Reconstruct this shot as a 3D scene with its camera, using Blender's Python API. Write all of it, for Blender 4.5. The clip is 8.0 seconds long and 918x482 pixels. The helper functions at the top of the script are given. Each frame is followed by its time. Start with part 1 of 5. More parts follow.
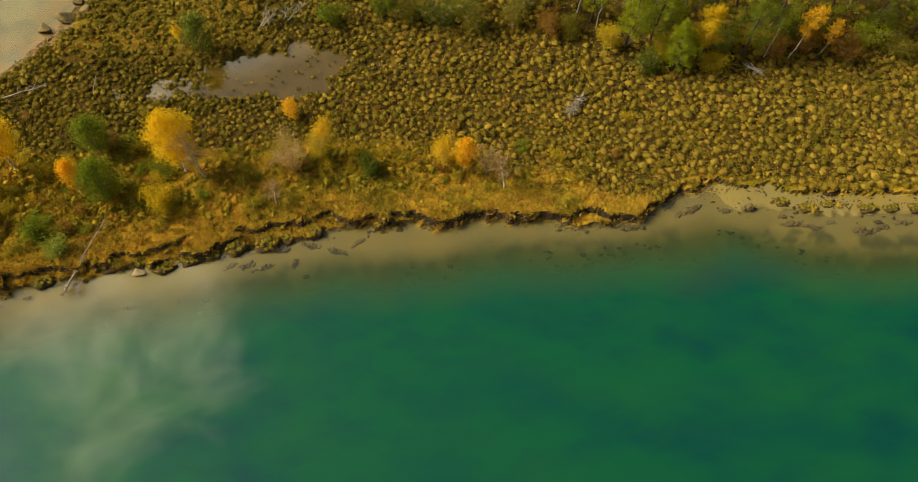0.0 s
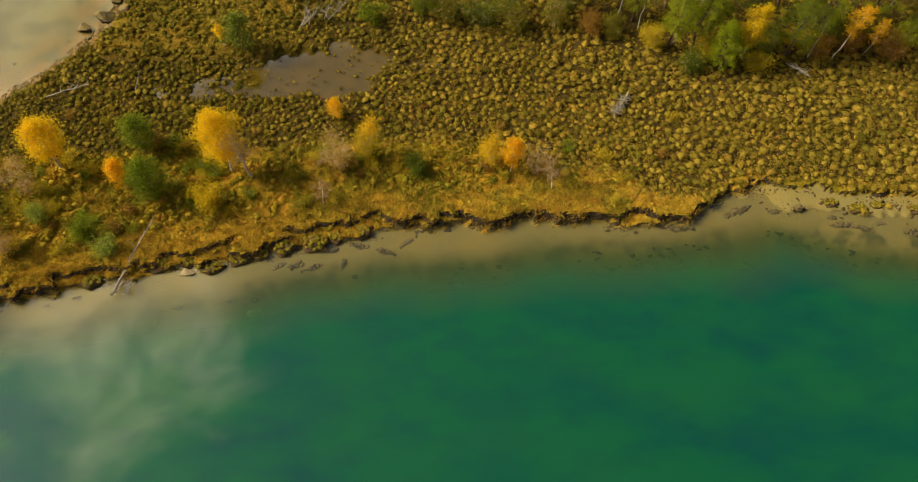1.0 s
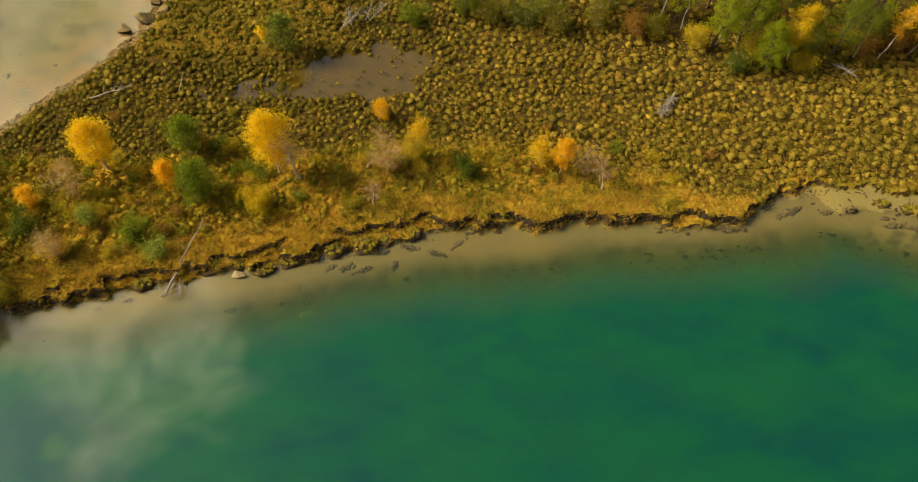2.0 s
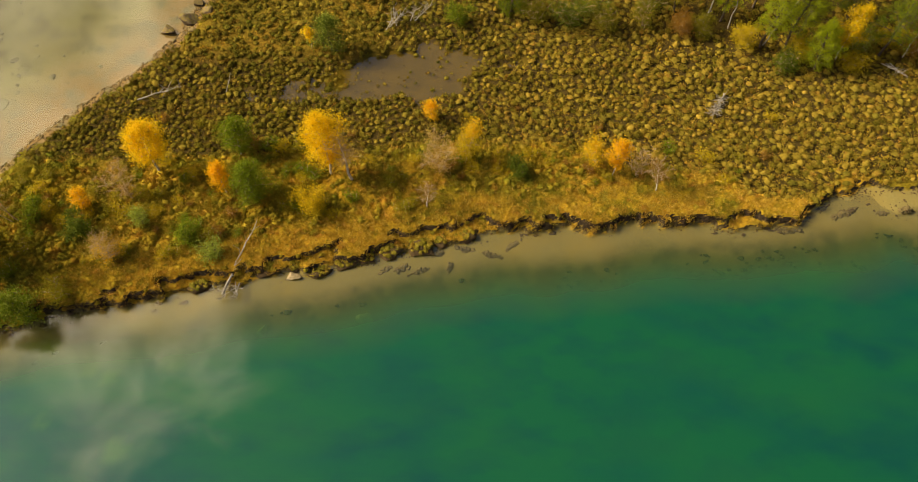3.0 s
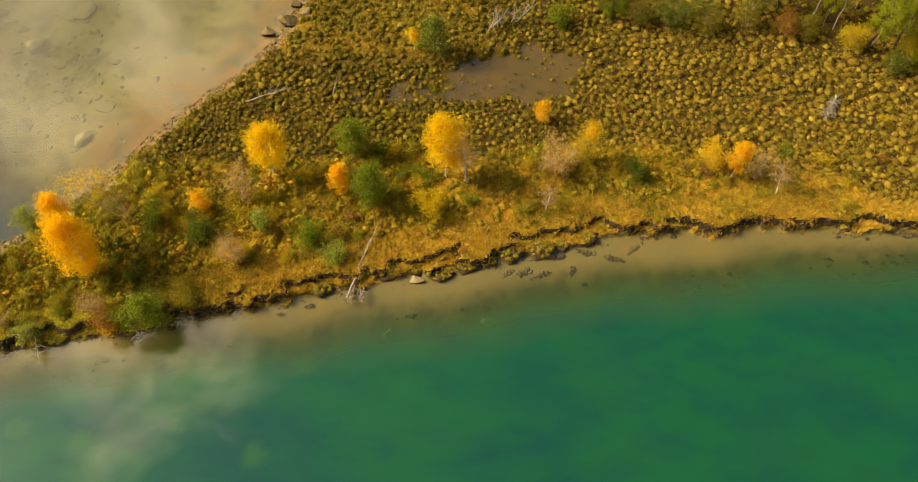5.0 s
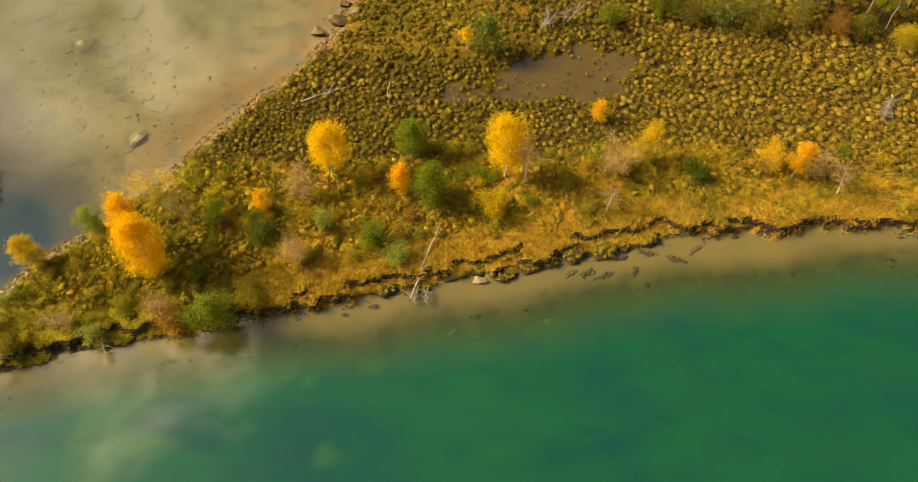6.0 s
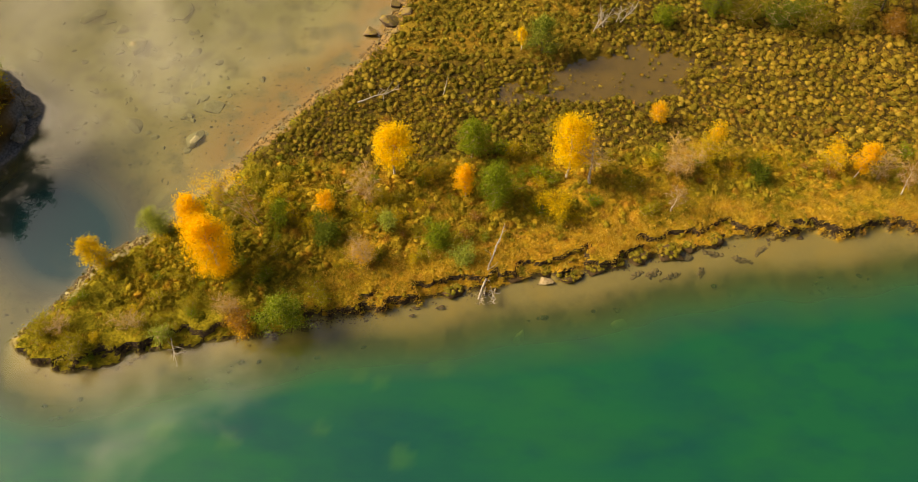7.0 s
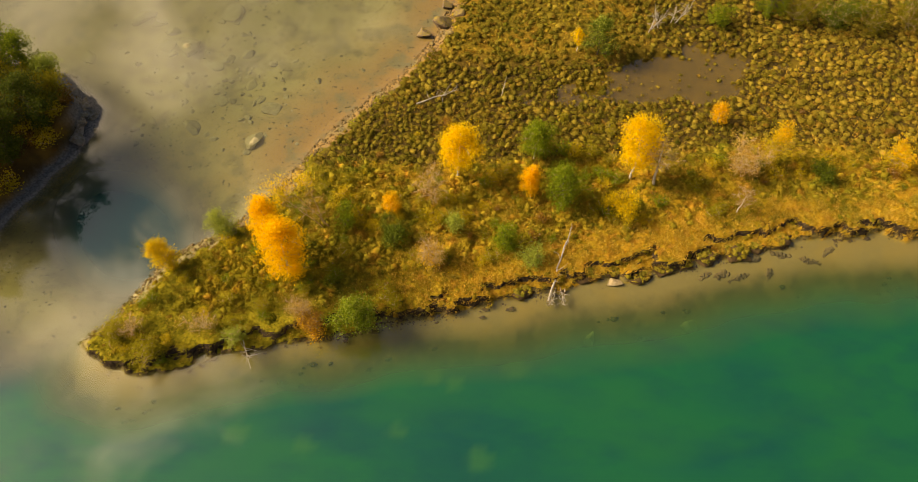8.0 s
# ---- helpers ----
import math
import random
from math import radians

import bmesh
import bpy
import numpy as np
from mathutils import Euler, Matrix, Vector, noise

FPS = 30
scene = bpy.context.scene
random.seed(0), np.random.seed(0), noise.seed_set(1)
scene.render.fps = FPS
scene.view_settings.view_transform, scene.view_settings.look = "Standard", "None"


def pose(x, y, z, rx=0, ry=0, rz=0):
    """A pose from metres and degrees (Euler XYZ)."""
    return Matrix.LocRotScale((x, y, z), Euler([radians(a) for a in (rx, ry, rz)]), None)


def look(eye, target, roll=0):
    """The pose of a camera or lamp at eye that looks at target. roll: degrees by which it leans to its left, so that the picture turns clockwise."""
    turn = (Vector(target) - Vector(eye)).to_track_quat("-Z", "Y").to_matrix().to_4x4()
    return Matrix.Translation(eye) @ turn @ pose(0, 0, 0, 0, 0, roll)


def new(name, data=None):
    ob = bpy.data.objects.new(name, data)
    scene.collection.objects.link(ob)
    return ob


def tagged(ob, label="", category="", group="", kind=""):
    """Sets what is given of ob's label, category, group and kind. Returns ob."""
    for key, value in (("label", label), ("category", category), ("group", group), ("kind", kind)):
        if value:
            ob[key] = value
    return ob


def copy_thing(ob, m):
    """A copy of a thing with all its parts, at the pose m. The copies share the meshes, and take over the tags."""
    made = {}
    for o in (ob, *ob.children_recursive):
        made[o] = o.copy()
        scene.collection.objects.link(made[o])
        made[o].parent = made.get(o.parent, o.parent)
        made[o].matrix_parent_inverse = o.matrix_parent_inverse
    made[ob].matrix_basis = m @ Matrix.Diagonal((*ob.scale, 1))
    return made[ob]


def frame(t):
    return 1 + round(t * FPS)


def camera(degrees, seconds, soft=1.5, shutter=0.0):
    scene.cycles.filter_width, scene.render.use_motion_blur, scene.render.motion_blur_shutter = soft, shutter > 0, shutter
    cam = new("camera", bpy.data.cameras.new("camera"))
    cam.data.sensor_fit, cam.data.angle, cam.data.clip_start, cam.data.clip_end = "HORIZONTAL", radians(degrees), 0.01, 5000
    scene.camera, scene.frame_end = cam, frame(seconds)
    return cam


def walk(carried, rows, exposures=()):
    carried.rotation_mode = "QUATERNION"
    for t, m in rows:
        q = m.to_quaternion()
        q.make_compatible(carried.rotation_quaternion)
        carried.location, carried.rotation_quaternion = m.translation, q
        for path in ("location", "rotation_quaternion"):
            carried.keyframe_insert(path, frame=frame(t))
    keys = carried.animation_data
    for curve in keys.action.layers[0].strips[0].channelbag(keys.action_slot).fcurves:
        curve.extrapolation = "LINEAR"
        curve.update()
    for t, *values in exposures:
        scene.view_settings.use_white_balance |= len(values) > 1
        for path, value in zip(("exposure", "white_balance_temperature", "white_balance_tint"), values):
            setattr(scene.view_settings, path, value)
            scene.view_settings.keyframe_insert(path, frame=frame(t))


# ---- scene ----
import collections

cam = camera(64.2, 8.0, soft=0.4)
PATH = [
    (0, (-0.908, -22.631, 36.922), (-0.904, -21.559, 35.234), 0.8),
    (0.5, (-2.299, -22.598, 36.821), (-2.296, -21.525, 35.133), 0.8),
    (1, (-3.694, -22.544, 36.718), (-3.695, -21.471, 35.03), 0.7),
    (1.5, (-5.162, -22.484, 36.588), (-5.164, -21.409, 34.901), 0.6),
    (3, (-9.771, -22.319, 36.228), (-9.78, -21.239, 34.545), 0.2),
    (3.5, (-11.344, -22.265, 36.195), (-11.359, -21.185, 34.512), 0.0),
    (4, (-12.983, -22.192, 36.193), (-13.002, -21.113, 34.509), -0.2),
    (4.5, (-14.583, -22.119, 36.179), (-14.609, -21.042, 34.494), -0.5),
    (5.8, (-19.059, -21.977, 36.196), (-19.101, -20.903, 34.509), -1.1),
    (6, (-19.751, -21.984, 36.198), (-19.79, -20.911, 34.51), -1.0),
    (6.5, (-21.575, -21.983, 36.168), (-21.616, -20.91, 34.48), -1.1),
    (7, (-23.46, -22.004, 36.168), (-23.501, -20.93, 34.482), -1.1),
    (7.5, (-25.392, -22.056, 36.171), (-25.433, -20.98, 34.486), -1.2),
    (8, (-27.329, -22.043, 36.143), (-27.37, -20.965, 34.458), -1.2),
]
walk(cam, [(t, look(eye, target, roll)) for t, eye, target, roll in PATH],
     exposures=[(0, 0.20, 6330, 3), (1.5, 0.28, 6400, 4), (4, 0.50, 6750, 8), (6, 0.58, 7050, 10), (8, 0.60, 7300, 11)])

# ---- world, sun ----
SUN_DIR = Vector((-1.0, 0.12, 0.82)).normalized()
world = bpy.data.worlds.new("world")
scene.world = world
world.use_nodes = True
wn, wl = world.node_tree.nodes, world.node_tree.links
wn.clear()
w_out = wn.new("ShaderNodeOutputWorld")
w_bg = wn.new("ShaderNodeBackground")
w_sky = wn.new("ShaderNodeTexSky")
w_sky.sky_type = "NISHITA"
w_sky.sun_disc = False
w_sky.air_density = 0.75
w_sky.dust_density = 4.0
w_sky.sun_elevation = math.asin(SUN_DIR.z)
w_sky.sun_rotation = math.atan2(SUN_DIR.x, SUN_DIR.y)
SKY_STRENGTH = 0.074
CLOUD_RADIANCE = 2.25
w_gain = wn.new("ShaderNodeVectorMath")
w_gain.operation = "SCALE"
w_gain.inputs["Scale"].default_value = SKY_STRENGTH
wl.new(w_sky.outputs[0], w_gain.inputs[0])
w_tc = wn.new("ShaderNodeTexCoord")
w_dot = wn.new("ShaderNodeVectorMath")
w_dot.operation = "DOT_PRODUCT"
w_dot.inputs[1].default_value = (-0.630, 0.610, 0.480)
wl.new(w_tc.outputs["Generated"], w_dot.inputs[0])
w_noise = wn.new("ShaderNodeTexNoise")
w_noise.inputs["Scale"].default_value = 5.5
w_noise.inputs["Detail"].default_value = 7.0
w_noise.inputs["Roughness"].default_value = 0.55
w_noise.inputs["Distortion"].default_value = 0.4
wl.new(w_tc.outputs["Generated"], w_noise.inputs["Vector"])
w_mad = wn.new("ShaderNodeMath")
w_mad.operation = "MULTIPLY_ADD"
w_mad.inputs[1].default_value = 0.42
wl.new(w_noise.outputs[0], w_mad.inputs[0])
wl.new(w_dot.outputs["Value"], w_mad.inputs[2])
w_sep = wn.new("ShaderNodeSeparateXYZ")
wl.new(w_tc.outputs["Generated"], w_sep.inputs[0])
w_rip = wn.new("ShaderNodeMath")
w_rip.operation = "MULTIPLY_ADD"
w_rip.inputs[1].default_value = 0.10
wl.new(w_noise.outputs[0], w_rip.inputs[0])
wl.new(w_sep.outputs["Z"], w_rip.inputs[2])
w_off = wn.new("ShaderNodeMath")
w_off.operation = "SUBTRACT"
w_off.inputs[1].default_value = 0.775
wl.new(w_rip.outputs[0], w_off.inputs[0])
w_abs = wn.new("ShaderNodeMath")
w_abs.operation = "ABSOLUTE"
wl.new(w_off.outputs[0], w_abs.inputs[0])
w_gap = wn.new("ShaderNodeMapRange")
w_gap.interpolation_type = "SMOOTHSTEP"
w_gap.inputs["From Min"].default_value = 0.0
w_gap.inputs["From Max"].default_value = 0.07
w_gap.inputs["To Min"].default_value = -0.20
w_gap.inputs["To Max"].default_value = 0.0
wl.new(w_abs.outputs[0], w_gap.inputs["Value"])
w_sum = wn.new("ShaderNodeMath")
w_sum.operation = "ADD"
wl.new(w_mad.outputs[0], w_sum.inputs[0])
wl.new(w_gap.outputs[0], w_sum.inputs[1])
w_cov = wn.new("ShaderNodeMapRange")
w_cov.interpolation_type = "SMOOTHSTEP"
w_cov.inputs["From Min"].default_value = 1.02
w_cov.inputs["From Max"].default_value = 1.16
wl.new(w_sum.outputs[0], w_cov.inputs["Value"])
w_mix = wn.new("ShaderNodeMix")
w_mix.data_type = "RGBA"
w_inner = wn.new("ShaderNodeTexNoise")
w_inner.inputs["Scale"].default_value = 9.0
w_inner.inputs["Detail"].default_value = 6.0
w_inner.inputs["Distortion"].default_value = 0.6
wl.new(w_tc.outputs["Generated"], w_inner.inputs["Vector"])
w_bright = wn.new("ShaderNodeMapRange")
w_bright.inputs["From Min"].default_value = 0.32
w_bright.inputs["From Max"].default_value = 0.66
w_bright.inputs["To Min"].default_value = 0.30
w_bright.inputs["To Max"].default_value = 1.10
wl.new(w_inner.outputs[0], w_bright.inputs["Value"])
w_cloud = wn.new("ShaderNodeVectorMath")
w_cloud.operation = "SCALE"
w_cloud.inputs[0].default_value = (CLOUD_RADIANCE, CLOUD_RADIANCE * 0.82, CLOUD_RADIANCE * 0.57)
wl.new(w_bright.outputs[0], w_cloud.inputs["Scale"])
wl.new(w_cloud.outputs[0], w_mix.inputs["B"])
wl.new(w_cov.outputs[0], w_mix.inputs["Factor"])
wl.new(w_gain.outputs[0], w_mix.inputs["A"])
wl.new(w_mix.outputs["Result"], w_bg.inputs["Color"])
wl.new(w_bg.outputs[0], w_out.inputs[0])

sun = new("sun", bpy.data.lights.new("sun", "SUN"))
sun.data.energy = 4.95
sun.data.angle = radians(22)
sun.data.color = (1.0, 0.86, 0.66)
sun.matrix_world = look(SUN_DIR * 200, (0, 0, 0))


# ---- numeric helpers ----
def smooth(a, b, x):
    t = np.clip((np.asarray(x, float) - a) / (b - a), 0, 1)
    return t * t * (3 - 2 * t)


def vnoise(x, y, seed=0):
    """Smooth value noise in 0..1 with a cell of one metre."""
    x, y = np.asarray(x, float), np.asarray(y, float)
    xi, yi = np.floor(x), np.floor(y)
    fx, fy = x - xi, y - yi
    fx, fy = fx * fx * (3 - 2 * fx), fy * fy * (3 - 2 * fy)

    def h(a, b):
        v = np.sin(a * 127.1 + b * 311.7 + seed * 74.7) * 43758.5453
        return v - np.floor(v)

    return (h(xi, yi) * (1 - fx) + h(xi + 1, yi) * fx) * (1 - fy) + (h(xi, yi + 1) * (1 - fx) + h(xi + 1, yi + 1) * fx) * fy


def fbm(x, y, seed=0, octaves=4):
    total, amp, norm = 0.0, 1.0, 0.0
    x, y = np.asarray(x, float), np.asarray(y, float)
    for k in range(octaves):
        total = total + amp * vnoise(x * 2 ** k + 17.3 * k, y * 2 ** k - 9.1 * k, seed + k)
        norm += amp
        amp *= 0.5
    return total / norm


# ---- lie of the land ----
SOUTH_SHORE = [(-48.4, -5.9), (-47.5, -7.0), (-46.0, -7.5), (-44.7, -7.6), (-43.0, -7.1), (-41.9, -6.6), (-40.1, -6.1),
               (-38.9, -5.8), (-37.7, -5.4), (-35.2, -5.3), (-33.9, -4.9), (-32.7, -4.4), (-30.8, -4.0), (-28.9, -3.7),
               (-26.9, -3.4), (-24.9, -2.8), (-22.9, -2.0), (-20.1, -1.4), (-17.3, -0.9), (-15.7, -0.5), (-14.1, 0.1),
               (-12.7, 0.4), (-10.7, 0.9), (-9.4, 1.3), (-6.6, 1.7), (-5.2, 1.5), (-3.8, 1.8), (-2.0, 1.6), (-0.3, 2.1),
               (1.9, 2.4), (4.0, 2.2), (6.3, 2.0), (8.3, 2.2), (10.1, 2.5), (11.6, 3.5), (12.9, 4.3), (14.4, 5.0),
               (18.1, 4.9), (20.6, 4.5), (23.5, 4.4), (27.8, 4.6), (60, 5), (240, 10)]
NORTH_SHORE = [(240, 200), (0, 200), (-20, 80), (-27, 36), (-29.0, 22.2), (-29.5, 20.6), (-29.9, 19.0), (-30.8, 17.0), (-31.9, 15.5),
               (-33.4, 13.3), (-35.2, 11.4), (-36.9, 9.1), (-38.1, 7.1), (-39.3, 5.0), (-40.5, 3.7), (-41.2, 2.4), (-42.6, 1.4),
               (-43.8, 0.7), (-45.0, -0.3), (-45.7, -1.3), (-46.4, -2.7), (-47.3, -4.3), (-48.2, -5.3)]
ISLET = [(-52.4, 10.9), (-52.3, 9.2), (-53.3, 6.8), (-54.4, 4.6), (-56.0, 1.2), (-60, -2), (-70, -3), (-76, 4), (-74, 14),
         (-66, 18), (-59.5, 15.6), (-56.0, 14.2), (-53.6, 12.2)]
LAND = SOUTH_SHORE + NORTH_SHORE


def signed_distance(poly, x, y):
    """Metres to the outline, positive inside."""
    best = np.full(x.shape, 1e18)
    inside = np.zeros(x.shape, bool)
    for (ax, ay), (bx, by) in zip(poly, poly[1:] + poly[:1]):
        dx, dy = bx - ax, by - ay
        t = np.clip(((x - ax) * dx + (y - ay) * dy) / (dx * dx + dy * dy), 0, 1)
        best = np.minimum(best, (x - ax - t * dx) ** 2 + (y - ay - t * dy) ** 2)
        cross = (ay > y) != (by > y)
        if ay != by:
            inside ^= cross & (x < dx * (y - ay) / (by - ay) + ax)
    return np.where(inside, 1, -1) * np.sqrt(best)


POOL = [(-24.0, 12.2), (-20.5, 14.2), (-16.5, 16.2), (-13.0, 17.2), (-10.0, 17.2), (-8.3, 16.0), (-9.2, 14.3), (-10.5, 12.6),
        (-12.0, 11.7), (-14.2, 12.1), (-17.5, 11.8), (-21.6, 11.6)]


def pond_field(x, y):
    """Above zero in the wet hollow of the bog."""
    a = np.clip(0.6 * signed_distance(POOL, x, y), -1.5, 1.2)
    b = 0.3 - ((x + 5.6) / 2.6) ** 2 - ((y - 15.2) / 1.0) ** 2
    return np.maximum(a, b) + 1.6 * (fbm(x * 0.8, y * 0.8, 31) - 0.5)


def bog_mask(x, y):
    """1 where sedge tussocks stand, 0 on grass and heath."""
    edge = np.interp(x, [-39, -34.7, -26.7, -21.6, -12.7, -4.1, 1.6, 7.0, 11.6, 13], [6.8, 6.0, 6.0, 6.7, 7.5, 7.7, 6.0, 4.8, 3.4, 0])
    wobble = 2.2 * (fbm(x * 0.35, y * 0.35, 5) - 0.5)
    return smooth(-0.8, 0.8, y - edge + wobble) * smooth(-41, -38, x) * (1 - 0.40 * smooth(14.6, 17.0, y + 1.5 * (fbm(x * 0.3, y * 0.3, 8) - 0.5)) * smooth(-13, -17, x))


def belt(x, y, e, bog):
    """1 in the scrubby belt between the bog and the grass of the bank."""
    return smooth(1.8, 3.6, e + 1.6 * (fbm(x * 0.4, y * 0.4, 85) - 0.5)) * (1 - bog) * smooth(14, 8, x)


def lush(x, y):
    """1 where the sward stays green, on the tip and in patches of the scrub belt."""
    return np.clip(smooth(-29, -38, x) * 0.72 + 0.16 * smooth(-17, -25, x) + 0.55 * smooth(0.52, 0.62, fbm(x * 0.35, y * 0.35, 91)) * smooth(1.0, 3.5, y + 0.12 * (x + 20) * (x < -20)), 0, 1)


def terrain(x, y):
    """Height of ground and lake bed, and what covers it."""
    x, y = np.asarray(x, float), np.asarray(y, float)
    s = signed_distance(LAND, x, y)
    bay = smooth(-1.0, 1.0, (y - 0.72 * (x + 48.4) + 5.9) * 0.5) * smooth(-20, -26, x)
    east = smooth(11.0, 14.0, x)
    ragged = 0.9 * (fbm(x * 0.7, y * 0.7, 2) - 0.5) + 0.45 * (vnoise(x * 2.2, y * 2.2, 9) - 0.5) + 0.22 * (vnoise(x * 5.0, y * 5.0, 10) - 0.5)
    e = s + ragged * (1 - 0.5 * bay)
    # dry land
    swell = 0.35 * (fbm(x * 0.16, y * 0.16, 4) - 0.5) + 0.22 * (fbm(x * 0.8, y * 0.8, 6) - 0.5)
    bog = bog_mask(x, y)
    top = 0.62 + swell + 0.02 * np.clip(y - 12, 0, 40)
    pond = pond_field(x, y)
    top = top * (1 - 0.35 * bog) + 0.0
    top = np.where(bog > 0, top - 0.30 * smooth(-0.1, 0.35, pond) * bog, top)
    ledge = 0.6 * smooth(0.54, 0.66, fbm(x * 0.45, y * 0.45, 23)) * (1 - east)
    ledge = np.maximum(ledge, 0.7 * smooth(-22.5, -21, x) * smooth(-7.5, -9, x) * smooth(0.28, 0.45, vnoise(x * 0.6, y * 0.6, 28)))
    step = 0.10 + 0.16 * vnoise(x * 1.4, y * 1.4, 24)
    bank = 0.02 + step * smooth(0.0, 0.14, e) + (top - 0.02 - step) * smooth(0.08, 0.34, e - ledge + 0.35 * (vnoise(x * 2.8, y * 2.8, 25) - 0.5) * (ledge > 0))
    ramp = 0.02 + (top - 0.02) * smooth(-0.2, 2.6, e)
    land = bank * (1 - bay) + ramp * bay
    # lake bed
    d = np.clip(-(s + ragged * np.exp(-np.clip(-s, 0, None) * 1.6)), 0, None)
    wide = np.interp(x, [-48, -34, -17, -4, 3, 10, 14, 19, 24, 40], [1.3, 1.5, 2.0, 2.1, 1.5, 1.1, 2.6, 3.6, 4.0, 4.2]) + 0.5 * (fbm(x * 0.4, y * 0.4, 14) - 0.5)
    gentle = smooth(-18, -34, x)
    shelf = -0.04 - (0.06 + 0.22 * gentle) * d - 1.25 * smooth(wide - 0.9, wide + 2.8 + 1.4 * gentle, d) - 2.6 * smooth(wide + 1.4 + 2 * gentle, wide + 12 + 6 * gentle, d)
    low_scarp = smooth(0.10, -0.06, d - 1.35 - 0.9 * (fbm(x * 0.6, y * 0.6, 26) - 0.5) - 0.4 * (vnoise(x * 2.5, y * 2.5, 27) - 0.5)) * smooth(15, 17, x)
    beach = 0.02 + 0.15 * low_scarp - 0.05 * d - 1.25 * smooth(wide - 1.0, wide + 2.8, d) - 2.6 * smooth(wide + 1.4, wide + 12, d)
    shelf = shelf * (1 - east) + beach * east
    # Hollow placed to fit the view, so the bay darkens where sky is reflected.
    teal_hollow = 2.5 * np.exp(-(((x + 47.8) * 0.75 + (y - 1.5) * 0.3) / 3.4) ** 2 - ((y - 1.0) / 4.8) ** 2)
    flat = -0.10 * smooth(0.1, 0.9, d) - 0.05 * np.minimum(d, 9) - 0.02 * np.clip(d - 9, 0, 30) - teal_hollow - 1.2 * smooth(-3, -9, y) * smooth(-42, -48, x)
    bed = shelf * (1 - bay) + flat * bay + 0.16 * (fbm(x * 0.35, y * 0.35, 12, 3) - 0.5) * smooth(0.3, 2.5, d)
    z = np.where(e > 0, land, bed)
    # rocky islet
    i = signed_distance(ISLET, x, y) + 0.9 * (fbm(x * 0.7, y * 0.7, 21) - 0.5)
    z = np.where(i > -1.2, np.maximum(z, -0.7 + 0.80 * smooth(-0.9, 0, i) + 1.2 * smooth(0.45, 1.1, i) + 2.0 * smooth(1, 5, i)), z)
    # far shores and hills
    r = np.hypot(x + 8, y - 5)
    far = smooth(130, 260, r)
    z = z * (1 - far) + far * (4 + 0.06 * r * (0.4 + fbm(x * 0.004, y * 0.004, 41)))
    return z, e, bog, bay, i, pond


def height(x, y):
    return float(terrain(np.array([x]), np.array([y]))[0][0])


# ---- materials ----
def material(name):
    m = bpy.data.materials.new(name)
    m.use_nodes = True
    n = m.node_tree.nodes
    n.clear()
    out = n.new("ShaderNodeOutputMaterial")
    return m, n, m.node_tree.links, out


def mix_rgb(n, l, fac, a, b):
    node = n.new("ShaderNodeMix")
    node.data_type = "RGBA"
    for sock, val in (("Factor", fac), ("A", a), ("B", b)):
        if isinstance(val, bpy.types.NodeSocket):
            l.new(val, node.inputs[sock])
        elif isinstance(val, tuple):
            node.inputs[sock].default_value = (*val, 1)
        else:
            node.inputs[sock].default_value = val
    return node.outputs["Result"]


def noise_tex(n, l, scale, detail=4.0, rough=0.55, coords="Object", lo=0.3, hi=0.7):
    tc = n.new("ShaderNodeTexCoord")
    tex = n.new("ShaderNodeTexNoise")
    tex.inputs["Scale"].default_value = scale
    tex.inputs["Detail"].default_value = detail
    tex.inputs["Roughness"].default_value = rough
    l.new(tc.outputs[coords], tex.inputs["Vector"])
    mr = n.new("ShaderNodeMapRange")
    mr.inputs["From Min"].default_value = lo
    mr.inputs["From Max"].default_value = hi
    l.new(tex.outputs[0], mr.inputs["Value"])
    return mr.outputs[0]


def world_noise(n, l, scale, detail=4.0, lo=0.3, hi=0.7, along=1.0):
    geo = n.new("ShaderNodeNewGeometry")
    tex = n.new("ShaderNodeTexNoise")
    tex.inputs["Scale"].default_value = scale
    tex.inputs["Detail"].default_value = detail
    if along == 1.0:
        l.new(geo.outputs["Position"], tex.inputs["Vector"])
    else:
        drawn = n.new("ShaderNodeVectorMath")
        drawn.operation = "MULTIPLY"
        drawn.inputs[1].default_value = (along, 1.0, 1.0)
        l.new(geo.outputs["Position"], drawn.inputs[0])
        l.new(drawn.outputs[0], tex.inputs["Vector"])
    mr = n.new("ShaderNodeMapRange")
    mr.inputs["From Min"].default_value = lo
    mr.inputs["From Max"].default_value = hi
    l.new(tex.outputs[0], mr.inputs["Value"])
    return mr.outputs[0]


def bump(n, l, height_socket, strength, distance):
    b = n.new("ShaderNodeBump")
    b.inputs["Strength"].default_value = strength
    b.inputs["Distance"].default_value = distance
    l.new(height_socket, b.inputs["Height"])
    return b.outputs[0]


def attribute(n, name):
    a = n.new("ShaderNodeAttribute")
    a.attribute_name = name
    return a.outputs["Fac"]


